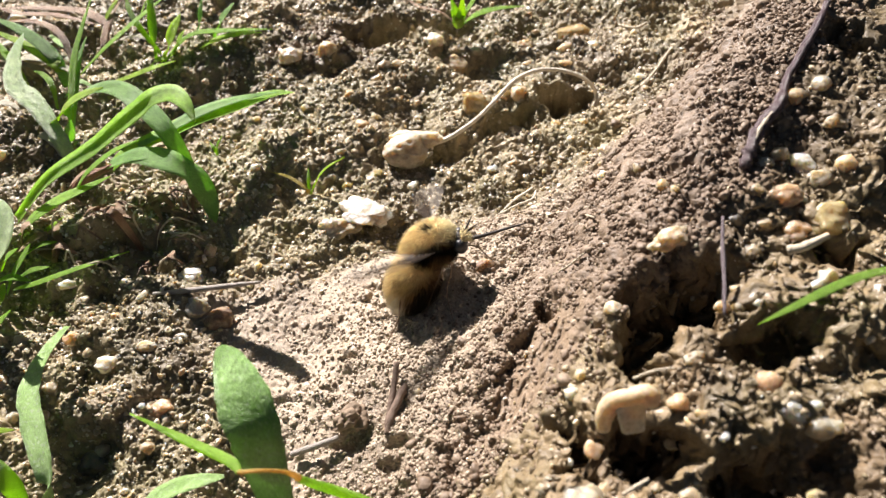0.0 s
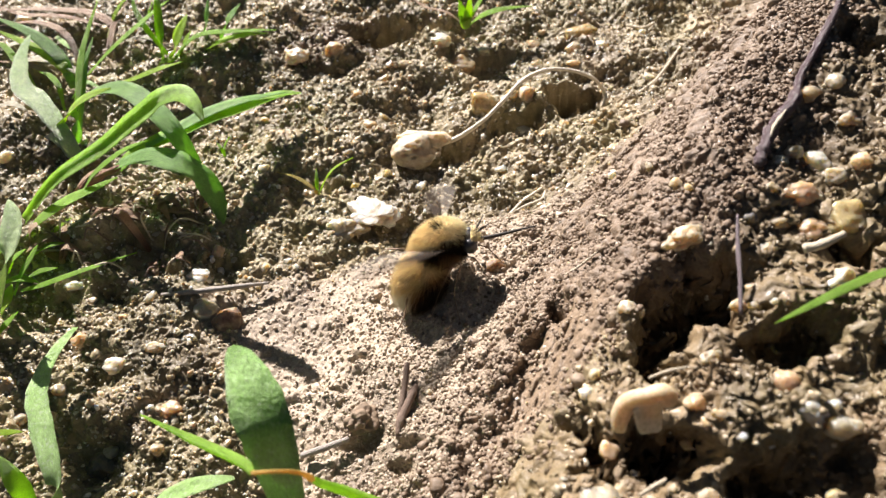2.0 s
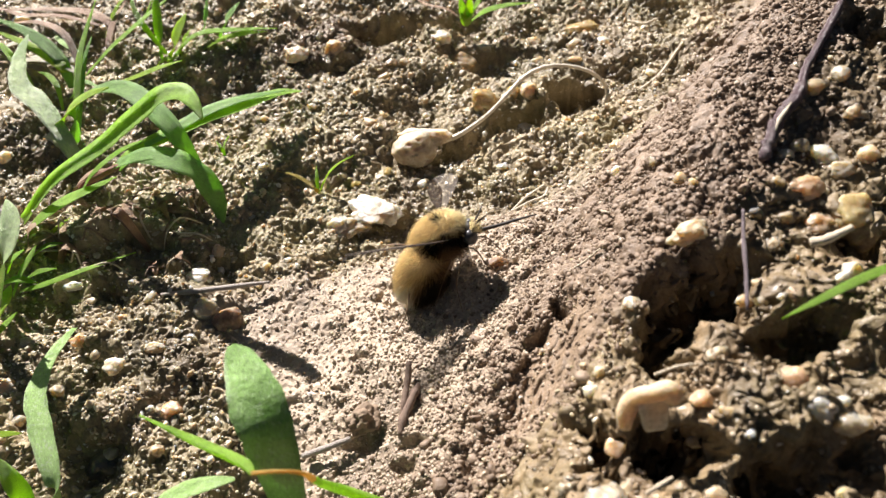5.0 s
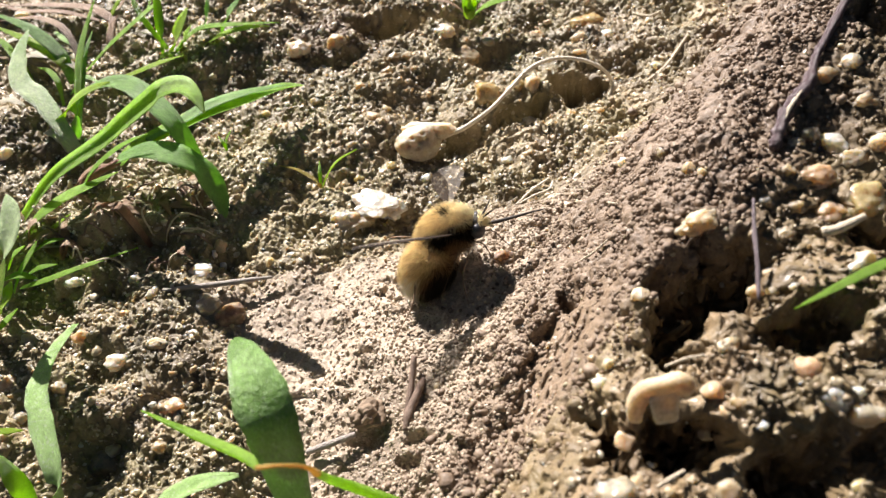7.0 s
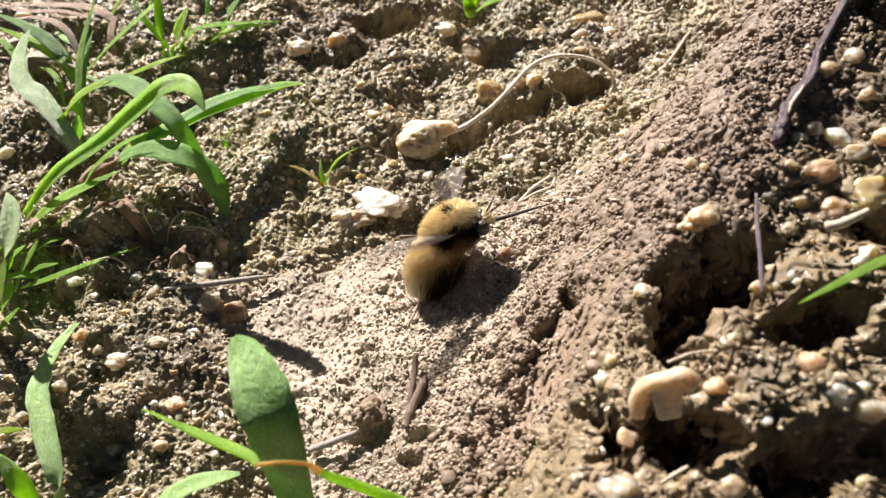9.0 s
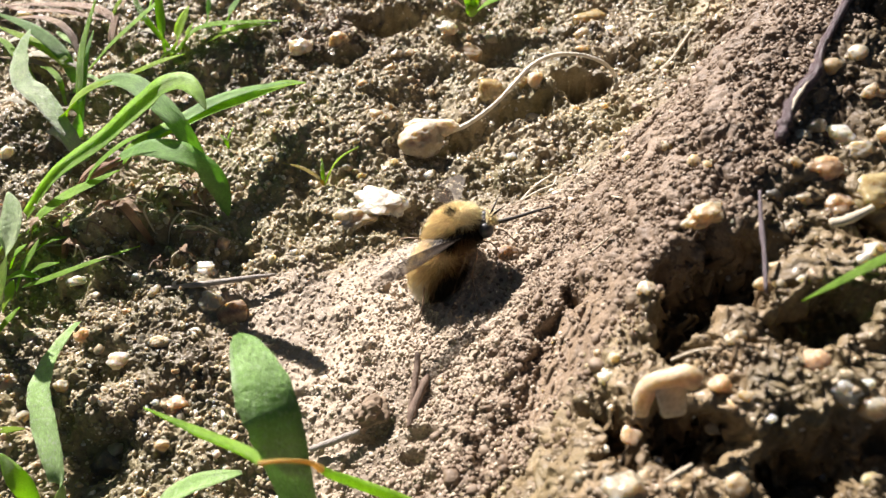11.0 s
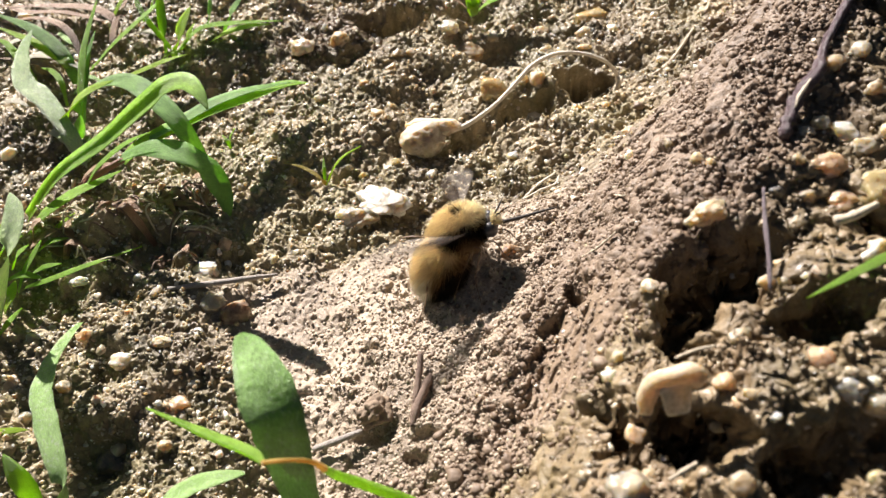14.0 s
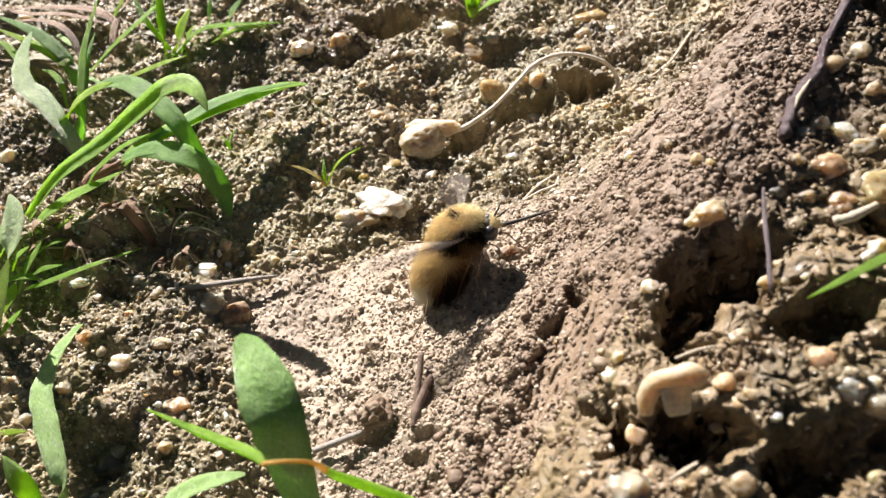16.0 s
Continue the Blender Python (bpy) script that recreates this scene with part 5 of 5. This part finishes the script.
grains("bank_clods", "brown clods on the bank's face", CRUMB_BROWN, 600, 0.28, 0.7, in_bank, 67, 2, 0.55)


# ---- the fly ----
FLY_HOME = Vector((0.9, -4.4, 9.6))
FLY_HEAD = Vector((4.2, -4.6, 10.3)) - FLY_HOME
FLY_TAIL = Vector((-1.7, -7.6, 6.5)) - FLY_HOME
DARK_BODY = body_material("dark_insect_skin", (0.012, 0.009, 0.007), (0.035, 0.026, 0.018), 0.6)
EYE = body_material("black_insect_eye", (0.02, 0.02, 0.024), (0.05, 0.05, 0.056), 0.42, 3000)
LEG = body_material("brown_insect_leg", (0.17, 0.115, 0.07), (0.32, 0.22, 0.14), 0.45)
MEMBRANE = wing_material("clear_wing_membrane", (0.60, 0.54, 0.48), 0.08, 0.5, 0.8)
WING_EDGE = wing_material("smoky_wing_edge", (0.03, 0.02, 0.013), 1.0, 0.8, 0.3)


def egg(axis, radii, centre):
    """Maps unit vectors to an ellipsoid whose first radius lies along axis."""
    q = Vector((1, 0, 0)).rotation_difference(Vector(axis).normalized()).to_matrix()
    m = np.array(q) @ np.diag(radii)
    return lambda v: v @ m.T + np.array(centre)


def body_part(name, shape, mat, parent, label="", detail=4, seed=5):
    v, f = ball(detail)
    k = np.array([noise.noise(Vector(p * 2.5 + seed)) for p in v])
    return put(name, shape(v * (1 + 0.05 * k)[:, None]) * MM, f, mat, parent, label)


def coat_material(name, gloss, through):
    """Fur whose colour is carried hair by hair."""
    m, t, b = material(name)
    a = t.nodes.new("ShaderNodeAttribute")
    a.attribute_name = "tint"
    t.links.new(a.outputs["Color"], b.inputs["Base Color"])
    b.inputs["Roughness"].default_value = gloss
    b.inputs["Specular IOR Level"].default_value = 0.25
    tr = t.nodes.new("ShaderNodeBsdfTranslucent")
    t.links.new(a.outputs["Color"], tr.inputs["Color"])
    mx = t.nodes.new("ShaderNodeMixShader")
    mx.inputs[0].default_value = through
    t.links.new(b.outputs[0], mx.inputs[1])
    t.links.new(tr.outputs[0], mx.inputs[2])
    t.links.new(mx.outputs[0], t.nodes["Material Output"].inputs[0])
    return m


FUR = coat_material("insect_fur", 0.6, 0.8)
SKIN = coat_material("insect_undercoat", 0.9, 0.0)
OCHRE, TAWNY, CREAMY, SOOT, UMBER = (np.array(c) for c in ((0.94, 0.80, 0.53), (0.98, 0.88, 0.66), (0.98, 0.94, 0.82), (0.034, 0.024, 0.016), (0.50, 0.37, 0.22)))


def blend(a, b, k):
    return a + (b - a) * np.clip(k, 0, 1)[:, None]


def thorax_coat(w):
    """Ochre above, tawny towards the head, a dark flank and brown below."""
    a, u = w[:, 0], 0.8 * w[:, 1] + 0.6 * w[:, 2]
    c = np.tile(OCHRE, (len(w), 1))
    c = blend(c, TAWNY, (a - 0.05) / 0.5)
    c = blend(c, SOOT, (0.03 - (u - 0.3 * a) + 0.05 * np.sin(9 * a)) / 0.14)
    c = blend(c, UMBER, np.minimum((-0.42 - u + 0.1 * a) / 0.15, (a + 0.15) / 0.3))
    spot = (a + 0.05) ** 2 + (u - 0.80) ** 2
    return blend(c, SOOT, (0.034 - spot) / 0.016)


def abdomen_coat(w):
    """Ochre on the back, black on the flank and in a band, brown at the end and a cream edge; sun and shade are partly
    put into these tones.
    """
    a, u = w[:, 0], 0.8 * w[:, 1] + 0.6 * w[:, 2]
    c = np.tile(OCHRE, (len(w), 1))
    # black flank fur; shade on the side away from the sun is coloured in too
    low = 0.55 * a - 0.83 * u
    c = blend(c, UMBER, (low - 0.08) / 0.22)
    c = blend(c, SOOT, 0.95 * np.clip((low - 0.36 + 0.08 * np.sin(7 * a)) / 0.2, 0, 1))
    c = blend(c, OCHRE, (-0.48 - a) / 0.2)
    # cream tail edge, its colour brightened as if lit from behind
    return blend(c, CREAMY, np.minimum((-0.28 - a) / 0.2, (-0.35 - u) / 0.2))


def face_coat(w):
    return np.tile(TAWNY, (len(w), 1))


def fur(name, shape, count, length, coat, parent, label, where, seed, sweep=(0, 0, 0), thin=0.04):
    """Fine tapered hairs standing on a body part where the test on the unit sphere holds."""
    rng = np.random.RandomState(seed)
    d = rng.normal(size=(count * 3, 3))
    d /= np.linalg.norm(d, axis=1)[:, None]
    way = shape(d) - shape(np.zeros((1, 3)))
    way /= np.linalg.norm(way, axis=1)[:, None]
    ok = where(way[:, 0], 0.8 * way[:, 1] + 0.6 * way[:, 2], way[:, 2])
    d, way = d[ok][:count], way[ok][:count]
    root = shape(d * 0.86)
    out = shape(d * 1.06) - root
    out /= np.linalg.norm(out, axis=1)[:, None]
    out = out + 0.13 * rng.normal(size=out.shape) + np.array(sweep)
    out /= np.linalg.norm(out, axis=1)[:, None]
    side = np.cross(out, rng.normal(size=out.shape))
    side /= np.linalg.norm(side, axis=1)[:, None]
    third = np.cross(out, side)
    ln = length * rng.uniform(0.6, 1.1, (len(d), 1))
    bend = (np.array((0, 0, -0.12)) + 0.25 * np.array(sweep)) * ln
    w = thin / 2
    rings = []
    for at_, wide in ((0.0, 1.0), (0.55, 0.8)):
        mid_ = root + out * ln * at_ + bend * at_ * at_
        rings += [mid_ + side * w * wide, mid_ - side * w * wide * 0.5 + third * w * wide * 0.87, mid_ - side * w * wide * 0.5 - third * w * wide * 0.87]
    tipp = root + out * ln + bend
    v = np.stack(rings + [tipp], 1).reshape(-1, 3)
    base = np.array([(0, 1, 4), (0, 4, 3), (1, 2, 5), (1, 5, 4), (2, 0, 3), (2, 3, 5), (3, 4, 6), (4, 5, 6), (5, 3, 6)])
    f = (base[None] + (np.arange(len(d)) * 7)[:, None, None]).reshape(-1, 3)
    me = bpy.data.meshes.new(name)
    me.vertices.add(len(v))
    me.vertices.foreach_set("co", (v * MM).ravel())
    me.loops.add(f.size)
    me.loops.foreach_set("vertex_index", f.ravel().astype(np.int32))
    me.polygons.add(len(f))
    me.polygons.foreach_set("loop_start", np.arange(0, f.size, 3, dtype=np.int32))
    me.update(calc_edges=True)
    jitter = way + 0.09 * rng.normal(size=way.shape)
    tinted(me, np.repeat(coat(jitter) * rng.uniform(0.75, 1.2, (len(d), 1)), 7, axis=0))
    me.materials.append(FUR)
    ob = new(name, me)
    ob.parent = parent
    ob["label"] = label
    return ob


def tinted(me, rgb):
    rgba = np.concatenate([np.clip(rgb, 0, 1), np.ones((len(rgb), 1))], 1).astype(np.float32)
    me.attributes.new("tint", "FLOAT_COLOR", "POINT").data.foreach_set("color", rgba.ravel())


def wing(parent, root, label):
    """A wing along +x of its own space: clear membrane and a smoky front edge."""
    def sheet(name, up, host, mat, lo, hi):
        n, m = 18, 6
        verts, faces = [], []
        for layer in (0.012, -0.012):
            for i in range(n):
                u = i / (n - 1)
                front = 1.0 * math.sin(min(u * 1.25, 1) * math.pi / 2) * (1 - max(0, u - 0.8) * 2.2)
                rear = -3.4 * math.sin(min(u * 1.5, 1) * math.pi / 2) ** 1.2 * math.sqrt(max(0.0, 1 - max(0, (u - 0.45) / 0.56) ** 2))
                for j in range(m):
                    k = lo + (hi - lo) * j / (m - 1)
                    y = front + (rear - front) * k
                    verts.append((u * 11.5 * MM, y * MM, (0.12 * math.sin(k * 19) + 0.25 * u + layer + up) * MM))
        for i in range(n - 1):
            for j in range(m - 1):
                a = i * m + j
                faces.append((a, a + m, a + m + 1, a + 1))
                b = a + n * m
                faces.append((b, b + 1, b + m + 1, b + m))
        return put(name, verts, faces, mat, host)
    w = sheet("wing", 0.0, parent, MEMBRANE, 0.42, 1.0)
    sheet("front_edge", 0.02, w, WING_EDGE, 0.0, 0.44)["label"] = "smoky dark front edge"
    w["label"] = label
    return w


def furry_part(name, shape, coat, parent, label, seed):
    """A body part in its undercoat, ready for the longer hairs."""
    ob = body_part(name, lambda v: shape(v * 0.86), SKIN, parent, label, 5, seed)
    co = np.array([tuple(v.co) for v in ob.data.vertices]) / MM - shape(np.zeros((1, 3)))
    tinted(ob.data, coat(co / np.linalg.norm(co, axis=1)[:, None]) * 1.0)
    return ob


def bee_fly():
    fly = new("bee_fly")
    fly.empty_display_size = 0.003
    tagged(fly, "furry golden-brown bee fly with a long black proboscis, on the sand", "bee fly")
    back = np.array(FLY_TAIL.normalized())
    ahead = np.array(FLY_HEAD.normalized())
    th = egg(Vector(ahead) * 0.7 - Vector(back) * 0.5, (3.6, 2.65, 2.6), (0, 0, 0))
    ab = egg(FLY_TAIL, (3.75, 3.0, 2.7), FLY_TAIL * 0.86)
    hd = egg(FLY_HEAD, (1.0, 1.25, 1.15), FLY_HEAD)
    thorax = furry_part("thorax", th, thorax_coat, fly, "round thorax under thick golden fur", 5)
    abdomen = furry_part("abdomen", ab, abdomen_coat, fly, "rounded abdomen banded gold and black", 6)
    head = body_part("head", hd, DARK_BODY, fly, "small dark head")
    # a is how far a spot faces +x, u how far it faces up and away, z how far up
    every = lambda a, u, z: a < 2
    lay = tuple(0.55 * back)
    fur("thorax_fur", th, 11000, 1.15, thorax_coat, thorax, "thick soft ochre fur with a dark flank", every, 71, lay)
    fur("abdomen_fur", ab, 12000, 1.15, abdomen_coat, abdomen, "soft fur banded ochre and black, cream along the tail, backlight tinted in", every, 73, lay)
    fur("face_fur", hd, 1500, 0.85, face_coat, head, "tawny fur on the face", lambda a, u, z: (a > 0.05) & (u > -0.1), 77, tuple(0.3 * ahead))
    cross = Vector(ahead).cross(Vector((0, 0, 1))).normalized()
    for side in (1, -1):
        eye = egg(FLY_HEAD, (0.85, 0.8, 0.95), FLY_HEAD + cross * (0.8 * side) + Vector(ahead) * 0.1 + Vector((0, -0.1, 0.15)))
        body_part("eye", eye, EYE, head, "glossy black eye", 3)
    tip = Vector((11.9, -3.4, 10.8)) - FLY_HOME
    start = FLY_HEAD + Vector(ahead) * 0.6 + Vector((0, 0, -0.1))
    rod("proboscis", [tuple(start), tuple(start.lerp(tip, 0.35) + Vector((0, 0, -0.1))), tuple(start.lerp(tip, 0.7) + Vector((0, 0, 0.0))), tuple(tip)], [0.27, 0.2, 0.15, 0.06], DARK_BODY, fly, "long straight black proboscis", n=20)
    for q in (Vector((5.9, -2.6, 12.2)), Vector((6.6, -3.3, 11.6))):
        q = q - FLY_HOME
        s = FLY_HEAD + Vector((0.3, 0.1, 0.7))
        rod("antenna", [tuple(s), tuple(s.lerp(q, 0.5) + Vector((0.1, 0, 0.15))), tuple(q)], [0.14, 0.11, 0.04], DARK_BODY, fly, n=10, sides=6)
    joints = (
        ((-2.9, -9.8, 7.5), (-3.4, -12.0, 6.5), (-4.8, -13.0, 4.0), (-6.0, -14.6, 3.4)),
        ((0.9, -7.3, 8.6), (1.9, -7.4, 9.0), (0.7, -9.1, 7.0), (-0.4, -11.0, 5.0)),
        ((1.9, -6.8, 9.0), (3.1, -7.3, 9.4), (2.3, -9.2, 7.0), (2.7, -12.5, 6.3)),
        ((3.4, -6.3, 9.6), (4.7, -6.8, 9.8), (5.8, -8.1, 8.6), (7.3, -9.0, 7.6)),
        ((1.1, -4.8, 8.5), (5.5, -4.9, 9.6), (7.0, -6.0, 9.2), (8.3, -6.6, 7.7)),
        ((-1.4, -4.1, 8.0), (-5.2, -3.3, 7.5), (-6.6, 0.7, 0.2)),
    )
    for leg in joints:
        pts = [tuple(Vector(q) - FLY_HOME) for q in leg]
        rod("leg", pts, [0.1, 0.085, 0.065, 0.045], LEG, fly, n=16, sides=6)
    near = wing(fly, None, "clear near wing, blurred by its beat")
    far = wing(fly, None, "clear far wing, blurred by its beat")
    return fly, near, far


def wing_pose(root, tip, lean):
    """A wing's pose in the fly's space: along root to tip, rolled by lean degrees."""
    x = (tip - root).normalized()
    z = (Vector((0, 0, 1)) - x * x.z).normalized()
    y = z.cross(x)
    m = Matrix((x, y, z)).transposed().to_4x4()
    return Matrix.Translation(root * MM) @ m @ pose(0, 0, 0, lean, 0, 0)


FLY, NEAR_WING, FAR_WING = bee_fly()


def motions():
    walk(FLY, [
        (0.0, pose(0.00060, -0.00552, 0.00960, 1.4, 0.1, 1.4)),
        (0.5, pose(0.00052, -0.00548, 0.00960, 0.6, 0.6, -0.9)),
        (1.0, pose(0.00043, -0.00542, 0.00960, 1.4, -1.5, -0.7)),
        (1.5, pose(0.00056, -0.00531, 0.00960, -0.2, 0.8, -0.9)),
        (2.0, pose(0.00055, -0.00527, 0.00960, 1.1, 1.5, -1.0)),
        (2.5, pose(0.00066, -0.00517, 0.00960, 0.3, -1.5, -0.3)),
        (3.0, pose(0.00051, -0.00534, 0.00960, -1.4, 1.4, -0.2)),
        (3.5, pose(0.00064, -0.00521, 0.00960, 1.3, 0.9, 1.1)),
        (4.0, pose(0.00041, -0.00497, 0.00960, -1.0, -1.3, 0.3)),
        (6.5, pose(0.00060, -0.00447, 0.00960, -1.0, 0.7, -0.3)),
        (7.0, pose(0.00065, -0.00463, 0.00960, 0.1, 1.3, 0.1)),
        (7.5, pose(0.00069, -0.00438, 0.00960, -1.2, -1.0, 0.1)),
        (8.0, pose(0.00088, -0.00443, 0.00960, 0.0, 0.0, 0.0)),
        (8.5, pose(0.00096, -0.00488, 0.00960, 0.1, 0.4, -0.3)),
        (9.0, pose(0.00101, -0.00473, 0.00960, 0.4, -0.3, 0.4)),
        (11.5, pose(0.00115, -0.00538, 0.00960, 0.8, -1.0, -0.4)),
        (12.0, pose(0.00108, -0.00541, 0.00960, 0.0, 0.6, -0.7)),
        (12.5, pose(0.00110, -0.00547, 0.00960, 0.2, 0.4, 1.2)),
        (13.0, pose(0.00098, -0.00501, 0.00960, -0.4, 0.4, -0.9)),
        (13.5, pose(0.00100, -0.00530, 0.00960, -0.0, -1.0, 1.3)),
        (14.0, pose(0.00129, -0.00531, 0.00960, -0.2, 1.0, -0.2)),
        (14.5, pose(0.00115, -0.00547, 0.00960, 1.2, -0.3, -0.5)),
        (15.0, pose(0.00122, -0.00569, 0.00960, 0.2, 1.0, 1.1)),
        (15.5, pose(0.00113, -0.00563, 0.00960, 0.3, -1.2, 0.3)),
        (16.0, pose(0.00120, -0.00575, 0.00960, -0.8, 0.7, 1.2)),
    ])
    root = Vector((2.2, -6.5, 11.4)) - FLY_HOME
    low = Vector((-8.2, -11.4, 10.2)) - FLY_HOME
    high = Vector((-9.2, -8.5, 13.2)) - FLY_HOME
    stops = ((0.0, 1), (0.5, 0.5), (1.0, 1), (1.5, 0.5), (2.0, 3), (2.5, 1), (3.0, 3), (3.5, 0.5), (4.0, 1), (6.5, 2.4), (7.0, 2.4), (7.5, 2.4), (8.0, 1), (8.5, 0.5), (9.0, 1),
             (11.5, 3), (12.0, 0.5), (12.5, 2.4), (13.0, 1), (13.5, 3), (14.0, 1), (14.5, 3), (15.0, 2.4), (15.5, 1), (16.0, 3))
    beats = []
    for (t0, a), (t1, b) in zip(stops, stops[1:]):
        count = frame(t1) - frame(t0)
        turns = count - (count - (b - a)) % 4
        beats += [(t0 + i / FPS, 0.5 - 0.5 * math.cos(math.pi / 2 * (a + turns * i / count))) for i in range(count)]
    beats.append((16.0, 0.5))
    walk(NEAR_WING, [(t, wing_pose(root, low.lerp(high, q), 10 + 42 * q)) for t, q in beats])
    back_root = Vector((1.4, -3.2, 11.8)) - FLY_HOME
    up_a, up_b = Vector((-0.9, 6.7, 4.0)) - FLY_HOME, Vector((0.7, 7.3, 6.5)) - FLY_HOME
    walk(FAR_WING, [(t, wing_pose(back_root, up_a.lerp(up_b, q), -30)) for t, q in beats])


motions()
